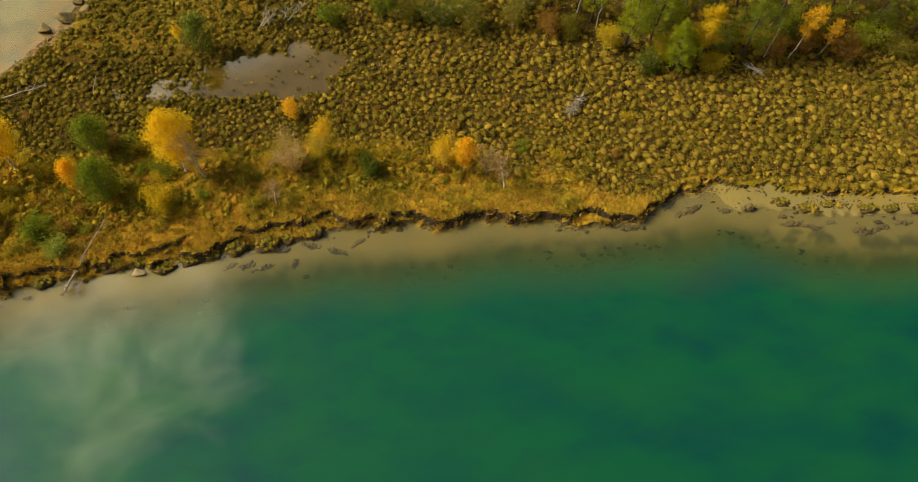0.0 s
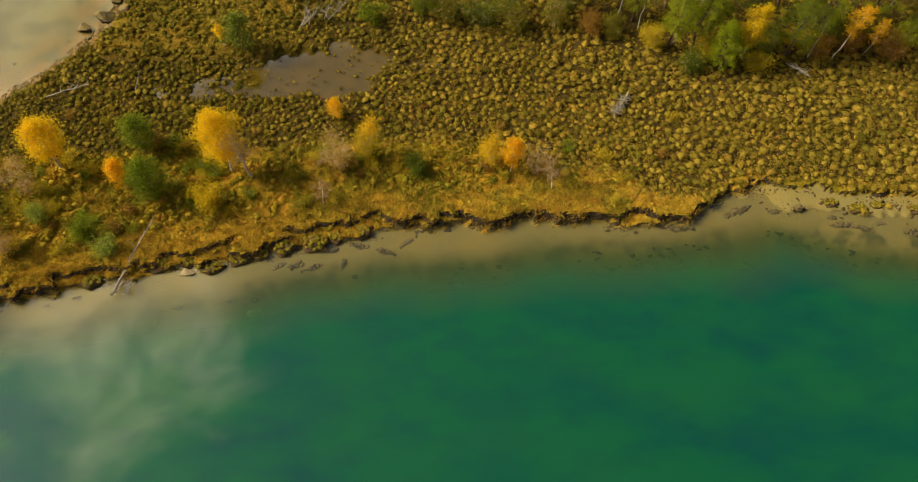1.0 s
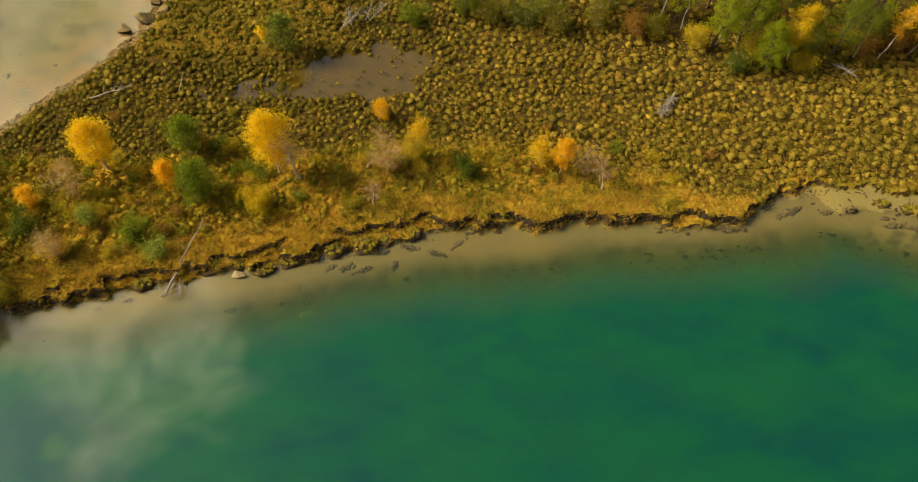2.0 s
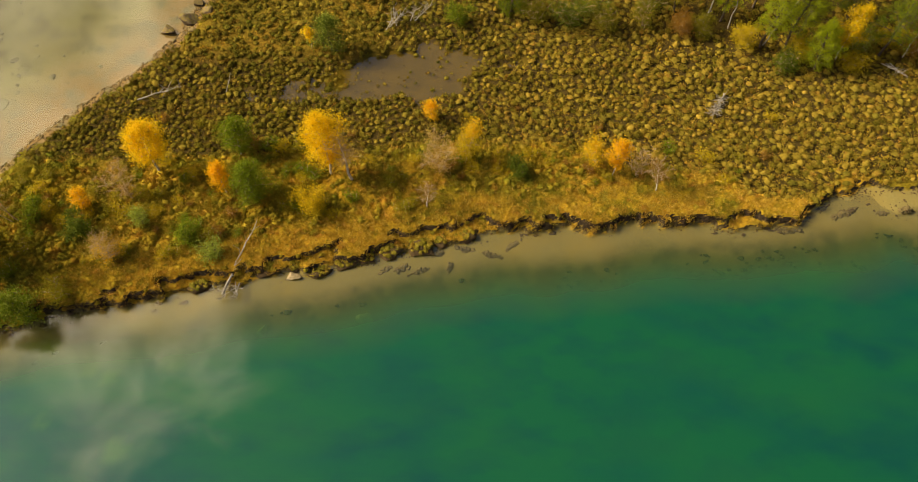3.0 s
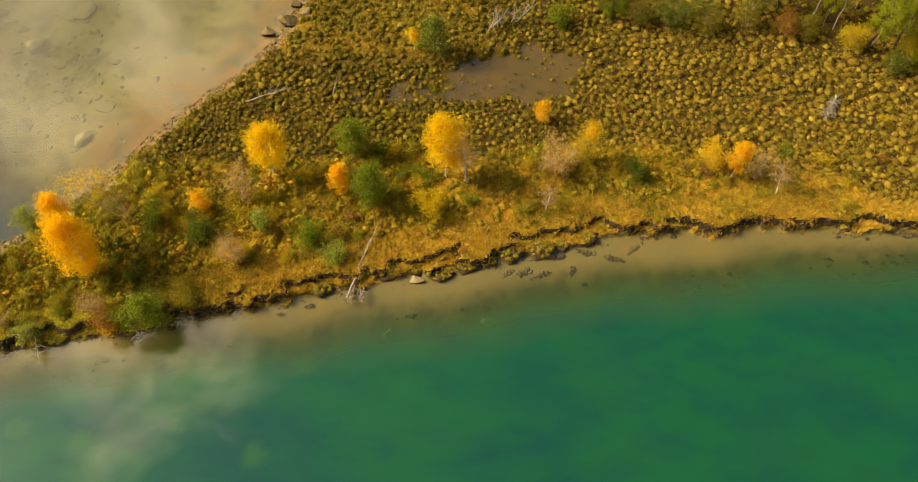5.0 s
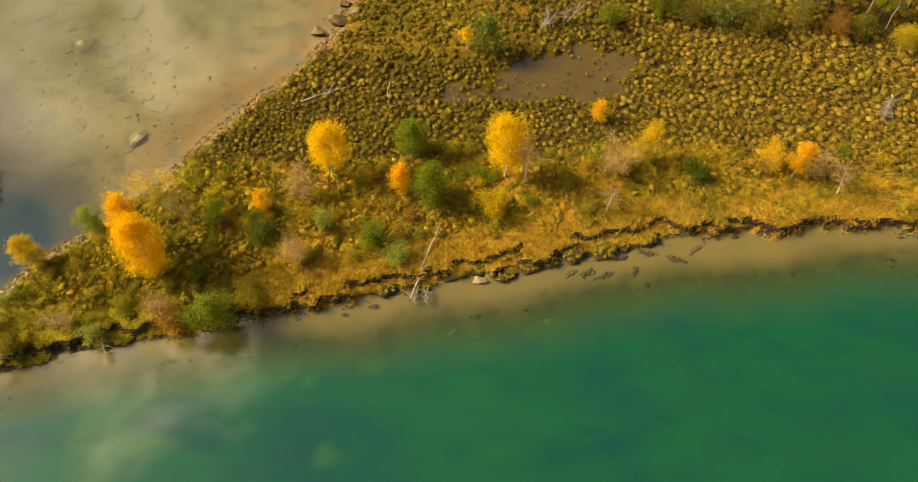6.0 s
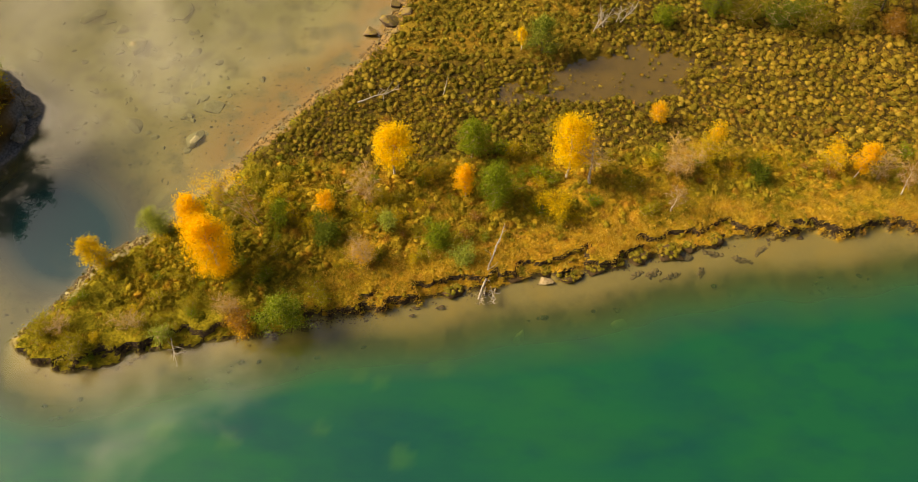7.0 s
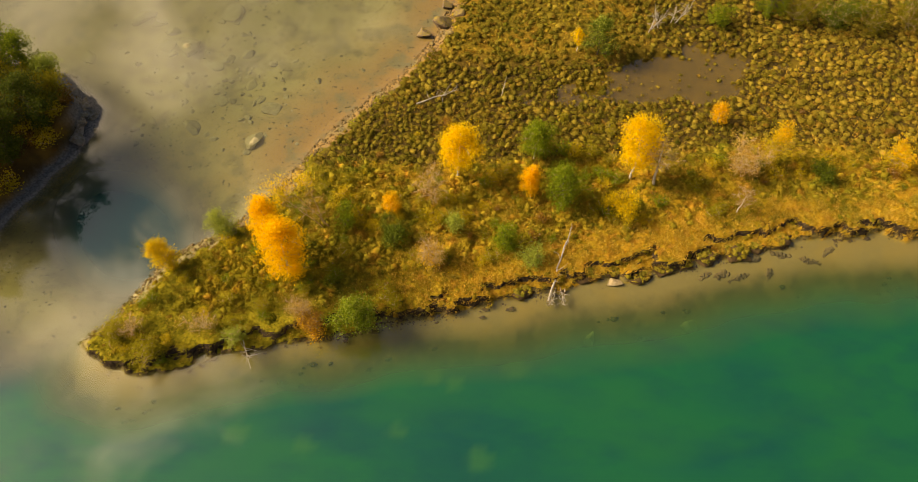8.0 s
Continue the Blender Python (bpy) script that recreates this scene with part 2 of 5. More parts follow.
def principled(n, l, out, color, rough=0.8, normal=None, spec=0.3):
    p = n.new("ShaderNodeBsdfPrincipled")
    if isinstance(color, tuple):
        p.inputs["Base Color"].default_value = (*color, 1)
    else:
        l.new(color, p.inputs["Base Color"])
    p.inputs["Roughness"].default_value = rough
    p.inputs["Specular IOR Level"].default_value = spec
    if normal is not None:
        l.new(normal, p.inputs["Normal"])
    if out is not None:
        l.new(p.outputs[0], out.inputs["Surface"])
    return p


def leaf_material(name, dark, light, through_light=0.3, world_scale=0.9):
    """Leaves: two tones by leaf and by place, letting some light through."""
    m, n, l, out = material(name)
    geo = n.new("ShaderNodeNewGeometry")
    a = mix_rgb(n, l, geo.outputs["Random Per Island"], dark, light)
    mid = tuple(0.5 * (p + q) for p, q in zip(dark, light))
    c = mix_rgb(n, l, world_noise(n, l, world_scale, 3.0, 0.35, 0.65), a, mix_rgb(n, l, 0.5, a, tuple(v * 0.72 for v in mid)))
    p = principled(n, l, None, c, 0.65, None, 0.08)
    t = n.new("ShaderNodeBsdfTranslucent")
    l.new(c, t.inputs["Color"])
    mx = n.new("ShaderNodeMixShader")
    mx.inputs[0].default_value = through_light
    l.new(p.outputs[0], mx.inputs[1])
    l.new(t.outputs[0], mx.inputs[2])
    l.new(mx.outputs[0], out.inputs["Surface"])
    return m


def plant_material(name, colours, scale=1.6, rust=(0.34, 0.16, 0.016), dim=0.38):
    """Sedge, moss and grass: patches of several tones, with grain."""
    m, n, l, out = material(name)
    geo = n.new("ShaderNodeNewGeometry")
    c = mix_rgb(n, l, world_noise(n, l, scale, 2.0, 0.35, 0.65), colours[0], colours[1])
    c = mix_rgb(n, l, world_noise(n, l, scale * 0.22, 4.0, 0.42, 0.66), c, colours[2])
    c = mix_rgb(n, l, world_noise(n, l, scale * 1.5, 1.0, 0.55, 0.68), c, rust)
    c = mix_rgb(n, l, world_noise(n, l, scale * 0.8, 2.0, 0.60, 0.72), c, tuple(v * k for v, k in zip(colours[2], (0.75, 0.95, 0.8))))
    c = mix_rgb(n, l, geo.outputs["Random Per Island"], mix_rgb(n, l, dim, c, (0.05, 0.036, 0.006)), mix_rgb(n, l, 0.5, c, colours[3]))
    tone = n.new("ShaderNodeMath")
    tone.operation = "ADD"
    tone.use_clamp = True
    tone.inputs[1].default_value = 0.5
    l.new(attribute(n, "tone"), tone.inputs[0])
    scale_by = n.new("ShaderNodeVectorMath")
    scale_by.operation = "MULTIPLY"
    l.new(c, scale_by.inputs[0])
    l.new(mix_rgb(n, l, tone.outputs[0], (0.52, 0.62, 0.55), (1.32, 1.28, 1.35)), scale_by.inputs[1])
    c = scale_by.outputs[0]
    grain = world_noise(n, l, 22.0, 3.0, 0.25, 0.75)
    c = mix_rgb(n, l, grain, mix_rgb(n, l, 0.35, c, (0.03, 0.022, 0.006)), c)
    principled(n, l, out, c, 0.95, bump(n, l, grain, 0.6, 0.05), 0.03)
    return m


def bark_material(name, base, mark, scale=6.0):
    m, n, l, out = material(name)
    c = mix_rgb(n, l, noise_tex(n, l, scale, 5.0, 0.6, "Object", 0.45, 0.62), base, mark)
    principled(n, l, out, c, 0.85, bump(n, l, noise_tex(n, l, 30.0), 0.4, 0.01), 0.2)
    return m


def stone_material(name, base, stain, moss, moss_amount=0.5):
    m, n, l, out = material(name)
    c = mix_rgb(n, l, noise_tex(n, l, 2.5, 6.0), base, stain)
    geo = n.new("ShaderNodeNewGeometry")
    sep = n.new("ShaderNodeSeparateXYZ")
    l.new(geo.outputs["Normal"], sep.inputs[0])
    up = n.new("ShaderNodeMapRange")
    up.inputs["From Min"].default_value = 0.55
    up.inputs["From Max"].default_value = 0.95
    up.inputs["To Max"].default_value = moss_amount
    l.new(sep.outputs["Z"], up.inputs["Value"])
    mul = n.new("ShaderNodeMath")
    mul.operation = "MULTIPLY"
    l.new(up.outputs[0], mul.inputs[0])
    l.new(noise_tex(n, l, 3.5, 5.0, 0.6, "Object", 0.4, 0.6), mul.inputs[1])
    c = mix_rgb(n, l, mul.outputs[0], c, moss)
    principled(n, l, out, c, 0.85, bump(n, l, noise_tex(n, l, 14.0, 6.0), 0.5, 0.04), 0.25)
    return m


def ground_material():
    m, n, l, out = material("ground")
    broad = world_noise(n, l, 0.5, 4.0, 0.38, 0.62)
    fine = world_noise(n, l, 7.0, 5.0, 0.3, 0.7)
    grass = mix_rgb(n, l, fine, (0.21, 0.140, 0.010), (0.47, 0.300, 0.017))
    grass = mix_rgb(n, l, broad, grass, mix_rgb(n, l, fine, (0.27, 0.150, 0.012), (0.56, 0.31, 0.020)))
    grass = mix_rgb(n, l, attribute(n, "lush"), grass, mix_rgb(n, l, fine, (0.085, 0.080, 0.006), (0.24, 0.205, 0.012)))
    peat = mix_rgb(n, l, fine, (0.030, 0.020, 0.006), (0.095, 0.062, 0.012))
    c = mix_rgb(n, l, attribute(n, "bog"), grass, peat)
    mud = mix_rgb(n, l, broad, (0.165, 0.108, 0.010), (0.115, 0.080, 0.010))
    c = mix_rgb(n, l, attribute(n, "wet"), c, mud)
    # bare peat on the cut bank
    geo = n.new("ShaderNodeNewGeometry")
    sep = n.new("ShaderNodeSeparateXYZ")
    l.new(geo.outputs["True Normal"], sep.inputs[0])
    steep = n.new("ShaderNodeMapRange")
    steep.inputs["From Min"].default_value = 0.80
    steep.inputs["From Max"].default_value = 0.62
    l.new(sep.outputs["Z"], steep.inputs["Value"])
    c = mix_rgb(n, l, steep.outputs[0], c, mix_rgb(n, l, fine, (0.012, 0.009, 0.005), (0.075, 0.05, 0.026)))
    # sand and silt
    sand = mix_rgb(n, l, fine, (0.205, 0.160, 0.048), (0.240, 0.190, 0.061))
    sand = mix_rgb(n, l, world_noise(n, l, 0.35, 5.0, 0.45, 0.68), sand, (0.255, 0.185, 0.046))
    bayc = mix_rgb(n, l, world_noise(n, l, 0.25, 4.0, 0.38, 0.62), (0.29, 0.235, 0.100), (0.34, 0.29, 0.13))
    bayc = mix_rgb(n, l, attribute(n, "shore"), bayc, (0.30, 0.180, 0.060))
    bayc = mix_rgb(n, l, world_noise(n, l, 0.6, 6.0, 0.48, 0.66), bayc, (0.195, 0.165, 0.080))
    bayc = mix_rgb(n, l, world_noise(n, l, 4.0, 3.0, 0.62, 0.70), bayc, (0.075, 0.060, 0.022))
    bayc = mix_rgb(n, l, fine, mix_rgb(n, l, 0.16, bayc, (0.12, 0.10, 0.05)), bayc)
    bed = mix_rgb(n, l, attribute(n, "bay"), sand, bayc)
    weed = mix_rgb(n, l, attribute(n, "weed"), bed, (0.030, 0.042, 0.014))
    c = mix_rgb(n, l, attribute(n, "sand"), c, weed)
    # Islet soil is coloured darker, for the shade on its slope.
    c = mix_rgb(n, l, attribute(n, "isle"), c, mix_rgb(n, l, broad, (0.055, 0.034, 0.010), (0.15, 0.085, 0.014)))
    rock = mix_rgb(n, l, fine, (0.10, 0.090, 0.078), (0.22, 0.20, 0.17))
    c = mix_rgb(n, l, attribute(n, "rock"), c, rock)
    dry = n.new("ShaderNodeMath")
    dry.operation = "MULTIPLY_ADD"
    dry.inputs[1].default_value = -0.4
    dry.inputs[2].default_value = 0.4
    l.new(attribute(n, "sand"), dry.inputs[0])
    relief = n.new("ShaderNodeBump")
    relief.inputs["Distance"].default_value = 0.05
    l.new(dry.outputs[0], relief.inputs["Strength"])
    l.new(fine, relief.inputs["Height"])
    principled(n, l, out, c, 0.95, relief.outputs[0], 0.04)
    return m


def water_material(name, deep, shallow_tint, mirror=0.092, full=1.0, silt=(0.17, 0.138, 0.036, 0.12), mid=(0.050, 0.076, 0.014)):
    """Still water: a mirror by Fresnel over a body that grows thicker and greener with the depth below it. Light lost
    on the way down is put into the body's colours: silt, mid and deep, chosen by depth.
    """
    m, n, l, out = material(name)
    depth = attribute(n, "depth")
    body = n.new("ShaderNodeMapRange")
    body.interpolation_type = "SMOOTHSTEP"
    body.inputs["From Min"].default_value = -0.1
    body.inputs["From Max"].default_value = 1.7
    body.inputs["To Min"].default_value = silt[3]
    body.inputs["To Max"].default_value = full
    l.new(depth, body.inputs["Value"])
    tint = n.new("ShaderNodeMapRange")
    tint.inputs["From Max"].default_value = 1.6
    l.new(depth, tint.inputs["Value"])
    tr = n.new("ShaderNodeBsdfTransparent")
    l.new(mix_rgb(n, l, tint.outputs[0], (0.97, 0.97, 0.94), shallow_tint), tr.inputs["Color"])
    df = n.new("ShaderNodeBsdfDiffuse")
    patch = world_noise(n, l, 0.24, 8.0, 0.44, 0.68, 0.4)
    body_colour = mix_rgb(n, l, patch, deep[0], deep[1])
    mottle = world_noise(n, l, 0.6, 9.0, 0.44, 0.80, 0.5)
    body_colour = mix_rgb(n, l, mottle, body_colour, tuple(v * k for v, k in zip(deep[1], (0.7, 0.82, 1.0))))
    body_colour = mix_rgb(n, l, world_noise(n, l, 0.30, 6.0, 0.45, 0.80, 0.45), body_colour, tuple(v * k for v, k in zip(deep[0], (1.7, 1.1, 0.9))))
    # The dark teal of reflected sky over the bay is put into the colour.
    body_colour = mix_rgb(n, l, attribute(n, "bay"), body_colour, (0.007, 0.030, 0.030))
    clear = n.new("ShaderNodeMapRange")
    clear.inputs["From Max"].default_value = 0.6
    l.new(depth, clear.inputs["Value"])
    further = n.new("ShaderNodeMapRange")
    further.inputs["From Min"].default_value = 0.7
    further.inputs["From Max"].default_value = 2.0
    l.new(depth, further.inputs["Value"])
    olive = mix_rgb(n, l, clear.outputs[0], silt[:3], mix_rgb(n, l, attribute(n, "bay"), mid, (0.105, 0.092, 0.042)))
    # Drowned stones get no light below, so their paleness is painted on the water.
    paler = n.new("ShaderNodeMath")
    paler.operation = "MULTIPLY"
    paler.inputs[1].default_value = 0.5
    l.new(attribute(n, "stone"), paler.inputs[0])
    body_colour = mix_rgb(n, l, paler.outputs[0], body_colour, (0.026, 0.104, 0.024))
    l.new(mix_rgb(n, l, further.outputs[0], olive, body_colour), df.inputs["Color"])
    inner = n.new("ShaderNodeMixShader")
    l.new(body.outputs[0], inner.inputs[0])
    l.new(tr.outputs[0], inner.inputs[1])
    l.new(df.outputs[0], inner.inputs[2])
    gl = n.new("ShaderNodeBsdfGlossy")
    gl.inputs["Roughness"].default_value = 0.01
    lw = n.new("ShaderNodeLayerWeight")
    lw.inputs["Blend"].default_value = 0.5
    p5 = n.new("ShaderNodeMath")
    p5.operation = "POWER"
    p5.inputs[1].default_value = 5.0
    l.new(lw.outputs["Facing"], p5.inputs[0])
    fr = n.new("ShaderNodeMath")
    fr.operation = "MULTIPLY_ADD"
    fr.inputs[1].default_value = 1 - mirror
    fr.inputs[2].default_value = mirror
    l.new(p5.outputs[0], fr.inputs[0])
    mx = n.new("ShaderNodeMixShader")
    l.new(fr.outputs[0], mx.inputs[0])
    l.new(inner.outputs[0], mx.inputs[1])
    l.new(gl.outputs[0], mx.inputs[2])
    l.new(mx.outputs[0], out.inputs["Surface"])
    return m


M_GROUND = ground_material()
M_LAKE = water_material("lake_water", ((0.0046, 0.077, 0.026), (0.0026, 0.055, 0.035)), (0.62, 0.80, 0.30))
M_POND = water_material("pond_water", ((0.10, 0.07, 0.008), (0.08, 0.058, 0.008)), (0.8, 0.7, 0.5), 0.15, 0.6, (0.17, 0.105, 0.008, 0.34), (0.16, 0.100, 0.012))
M_TUSSOCK = plant_material("sedge_tussock", ((0.300, 0.207, 0.011), (0.425, 0.301, 0.022), (0.220, 0.172, 0.009), (0.60, 0.400, 0.060)), 1.6, (0.36, 0.165, 0.015), 0.55)
M_GRASS = plant_material("autumn_grass", ((0.56, 0.315, 0.013), (0.74, 0.423, 0.024), (0.43, 0.291, 0.013), (0.86, 0.564, 0.12)), 0.9, (0.56, 0.244, 0.016), 0.14)
M_SWARD = plant_material("green_sward", ((0.26, 0.223, 0.010), (0.36, 0.285, 0.014), (0.17, 0.176, 0.009), (0.46, 0.361, 0.04)), 0.9, (0.38, 0.209, 0.016))
M_HEATH = plant_material("heath", ((0.39, 0.263, 0.012), (0.54, 0.315, 0.014), (0.26, 0.230, 0.012), (0.60, 0.404, 0.04)), 0.8)
M_DWARF = plant_material("dwarf_scrub", ((0.372, 0.253, 0.012), (0.528, 0.322, 0.016), (0.228, 0.220, 0.012), (0.672, 0.451, 0.042)), 0.9, (0.552, 0.236, 0.019))
M_MOSS = plant_material("bog_moss", ((0.36, 0.22, 0.014), (0.46, 0.27, 0.016), (0.26, 0.20, 0.011), (0.52, 0.36, 0.04)), 0.8, (0.44, 0.19, 0.016))
M_YELLOW = leaf_material("yellow_birch_leaf", (0.86, 0.54, 0.006), (0.96, 0.70, 0.014), 0.48)
M_GOLD = leaf_material("golden_leaf", (0.86, 0.49, 0.006), (0.96, 0.63, 0.012), 0.48)
M_ORANGE = leaf_material("orange_leaf", (0.86, 0.455, 0.008), (0.95, 0.60, 0.014), 0.48)
M_OLIVEY = leaf_material("olive_yellow_leaf", (0.44, 0.33, 0.010), (0.68, 0.49, 0.015), 0.4)
M_GREEN = leaf_material("green_leaf", (0.105, 0.150, 0.006), (0.29, 0.33, 0.012), 0.4)
M_DARKGREEN = leaf_material("dark_green_leaf", (0.065, 0.100, 0.007), (0.18, 0.20, 0.012), 0.35)
M_OLIVE = leaf_material("olive_leaf", (0.23, 0.20, 0.009), (0.42, 0.34, 0.016), 0.35)
M_PALE = leaf_material("pale_willow_leaf", (0.22, 0.27, 0.026), (0.43, 0.45, 0.062), 0.4)
M_PINE = leaf_material("pine_needle", (0.20, 0.25, 0.006), (0.47, 0.50, 0.013), 0.4)
M_THICKET = leaf_material("thicket_leaf", (0.11, 0.105, 0.007), (0.30, 0.245, 0.012), 0.35)
M_RUST = leaf_material("rust_leaf", (0.21, 0.105, 0.012), (0.35, 0.18, 0.02), 0.3)
# Sunlit and shaded tones of the same alder leaves, put into the colour.
M_SUNLIT_ALDER = leaf_material("sunlit_alder_leaf", (0.11, 0.155, 0.007), (0.28, 0.31, 0.012), 0.35)
M_SHADED_ALDER = leaf_material("shaded_alder_leaf", (0.035, 0.055, 0.004), (0.13, 0.145, 0.010), 0.35)
M_DRYLEAF = leaf_material("dry_leaf", (0.46, 0.29, 0.06), (0.60, 0.39, 0.09), 0.3)
M_SOD = plant_material("mossy_sod", ((0.24, 0.185, 0.010), (0.36, 0.255, 0.014), (0.17, 0.150, 0.008), (0.46, 0.340, 0.05)), 1.6, (0.30, 0.16, 0.016))
M_WEED = plant_material("water_weed", ((0.030, 0.042, 0.010), (0.050, 0.060, 0.014), (0.020, 0.032, 0.010), (0.07, 0.075, 0.02)), 1.2, (0.06, 0.05, 0.012))
M_BIRCH = bark_material("birch_bark", (0.72, 0.64, 0.50), (0.16, 0.12, 0.08))
M_BARK = bark_material("brown_bark", (0.13, 0.09, 0.055), (0.06, 0.045, 0.03))
M_TWIG = bark_material("grey_twig", (0.50, 0.36, 0.19), (0.34, 0.23, 0.12))
M_DEAD = bark_material("dead_wood", (0.42, 0.36, 0.27), (0.26, 0.22, 0.17), 9.0)
M_STONE = stone_material("boulder_stone", (0.20, 0.140, 0.075), (0.10, 0.065, 0.035), (0.27, 0.195, 0.02), 1.0)
M_ISLEROCK = stone_material("islet_rock", (0.27, 0.235, 0.185), (0.14, 0.115, 0.085), (0.13, 0.105, 0.02), 0.5)
M_SUNK = stone_material("sunken_stone", (0.29, 0.24, 0.12), (0.21, 0.18, 0.085), (0.34, 0.295, 0.15), 0.8)
M_BUFF = stone_material("buff_block", (0.40, 0.31, 0.17), (0.20, 0.14, 0.06), (0.34, 0.25, 0.10), 0.5)
# Greened to blend with the water that covers these stones.
M_DROWNED = stone_material("drowned_stone", (0.34, 0.38, 0.15), (0.22, 0.27, 0.10), (0.42, 0.46, 0.19), 0.8)
M_PEAT = stone_material("peat", (0.070, 0.040, 0.013), (0.11, 0.066, 0.022), (0.10, 0.068, 0.018), 0.5)
M_MAT = stone_material("peat_mat", (0.19, 0.135, 0.045), (0.125, 0.082, 0.026), (0.205, 0.152, 0.052), 0.8)
M_PEBBLE = plant_material("pebble", ((0.22, 0.14, 0.05), (0.30, 0.20, 0.09), (0.15, 0.09, 0.03), (0.34, 0.25, 0.13)), 3.0, (0.24, 0.12, 0.03))


# ---- mesh helpers ----
def mesh_np(name, verts, faces, smooth_shade=False):
    """A mesh from arrays of vertices and of equal-sided faces."""
    verts, faces = np.asarray(verts, np.float32), np.asarray(faces, np.int32)
    me = bpy.data.meshes.new(name)
    k = faces.shape[1]
    me.vertices.add(len(verts))
    me.vertices.foreach_set("co", verts.ravel())
    me.loops.add(faces.size)
    me.loops.foreach_set("vertex_index", faces.ravel())
    me.polygons.add(len(faces))
    me.polygons.foreach_set("loop_start", np.arange(0, faces.size, k, dtype=np.int32))
    me.polygons.foreach_set("use_smooth", np.full(len(faces), smooth_shade))
    me.update(calc_edges=True)
    return me


def joined(pieces):
    """One pair of arrays out of several (verts, faces)."""
    vs, fs, o = [], [], 0
    for v, f in pieces:
        vs.append(v)
        fs.append(np.asarray(f) + o)
        o += len(v)
    return np.concatenate(vs), np.concatenate(fs)


def part(name, me, mat, parent=None, label=""):
    ob = new(name, me)
    me.materials.append(mat)
    ob.parent = parent
    return tagged(ob, label)


def thing(name, at, label, category, group=""):
    ob = new(name)
    ob.empty_display_size = 0.3
    ob.location = at
    return tagged(ob, label, category, group)


def tube(points, radii, sides=6):
    """A tapered round stem along points; quads."""
    points = np.asarray(points, float)
    rings = []
    for i, p in enumerate(points):
        d = points[min(i + 1, len(points) - 1)] - points[max(i - 1, 0)]
        d = d / (np.linalg.norm(d) + 1e-9)
        u = np.cross(d, (0.3, 0.9, 0.1) if abs(d[1]) < 0.9 else (1, 0, 0))
        u /= np.linalg.norm(u) + 1e-9
        w = np.cross(d, u)
        a = np.arange(sides) * 2 * np.pi / sides
        rings.append(p + radii[i] * (np.cos(a)[:, None] * u + np.sin(a)[:, None] * w))
    v = np.concatenate(rings)
    f = []
    for i in range(len(points) - 1):
        for j in range(sides):
            k = (j + 1) % sides
            f.append((i * sides + j, i * sides + k, (i + 1) * sides + k, (i + 1) * sides + j))
    c0 = len(v)
    v = np.concatenate([v, points[-1:] + 1e-3, points[:1]])
    last = (len(points) - 1) * sides
    for j in range(sides):
        k = (j + 1) % sides
        f.append((last + j, last + k, c0, c0))
    return v, np.array(f)


def tube_fixed(points, radii, sides=6):
    v, f = tube(points, radii, sides)
    return v[: len(points) * sides], f[: (len(points) - 1) * sides]


def leaf_quads(centres, size, rng, up=0.55, narrow=0.62):
    """Small bent leaves round the given places; quads."""
    n = len(centres)
    nor = rng.normal(size=(n, 3))
    nor[:, 2] += up * 2
    nor /= np.linalg.norm(nor, axis=1)[:, None]
    a = np.cross(nor, rng.normal(size=(n, 3)))
    a /= np.linalg.norm(a, axis=1)[:, None] + 1e-9
    b = np.cross(nor, a)
    s = (size * rng.uniform(0.6, 1.3, n))[:, None]
    v = np.stack([centres - a * s * 0.5, centres + b * s * narrow * 0.5 + nor * s * 0.08, centres + a * s * 0.5, centres - b * s * narrow * 0.5 + nor * s * 0.08], 1)
    return v.reshape(-1, 3), np.arange(4 * n).reshape(n, 4)


def dome_template(rng, blades, squash=0.8, lump=0.22, detail=2, reach=0.4, broad=0.06, core=1.0):
    """A lumpy hummock with short blades standing off it; triangles, radius about one."""
    bm = bmesh.new()
    bmesh.ops.create_icosphere(bm, subdivisions=detail, radius=1)
    off = Vector(rng.uniform(-50, 50, 3))
    for v in bm.verts:
        k = 1 + lump * noise.noise(v.co * 1.7 + off) + 0.14 * noise.noise(v.co * 4.5 + off)
        v.co *= k
        v.co.z *= squash
    bmesh.ops.delete(bm, geom=[v for v in bm.verts if v.co.z < -0.35], context="VERTS")
    bmesh.ops.triangulate(bm, faces=bm.faces[:])
    bm.verts.index_update()
    v = np.array([tuple(q.co) for q in bm.verts])
    f = np.array([[q.index for q in t.verts] for t in bm.faces])
    bm.free()
    if not blades:
        return v, f
    v = v * core
    pick = rng.normal(size=(blades, 3))
    pick[:, 2] = np.abs(pick[:, 2]) * 0.9 - 0.05
    pick /= np.linalg.norm(pick, axis=1)[:, None]
    out = pick * (1, 1, 0.4) + rng.normal(size=(blades, 3)) * 0.35 + (0, 0, 0.12)
    pick = pick * (0.92, 0.92, squash * 0.92)
    out /= np.linalg.norm(out, axis=1)[:, None]
    side = np.cross(out, rng.normal(size=(blades, 3)))
    side /= np.linalg.norm(side, axis=1)[:, None]
    tip = pick + out * reach * rng.uniform(0.4, 1.2, blades)[:, None]
    wide = broad * rng.uniform(0.6, 1.4, blades)[:, None]
    bv = np.stack([pick - side * wide, pick + side * wide, tip], 1).reshape(-1, 3)
    return joined([(v, f), (bv, np.arange(3 * blades).reshape(blades, 3))])


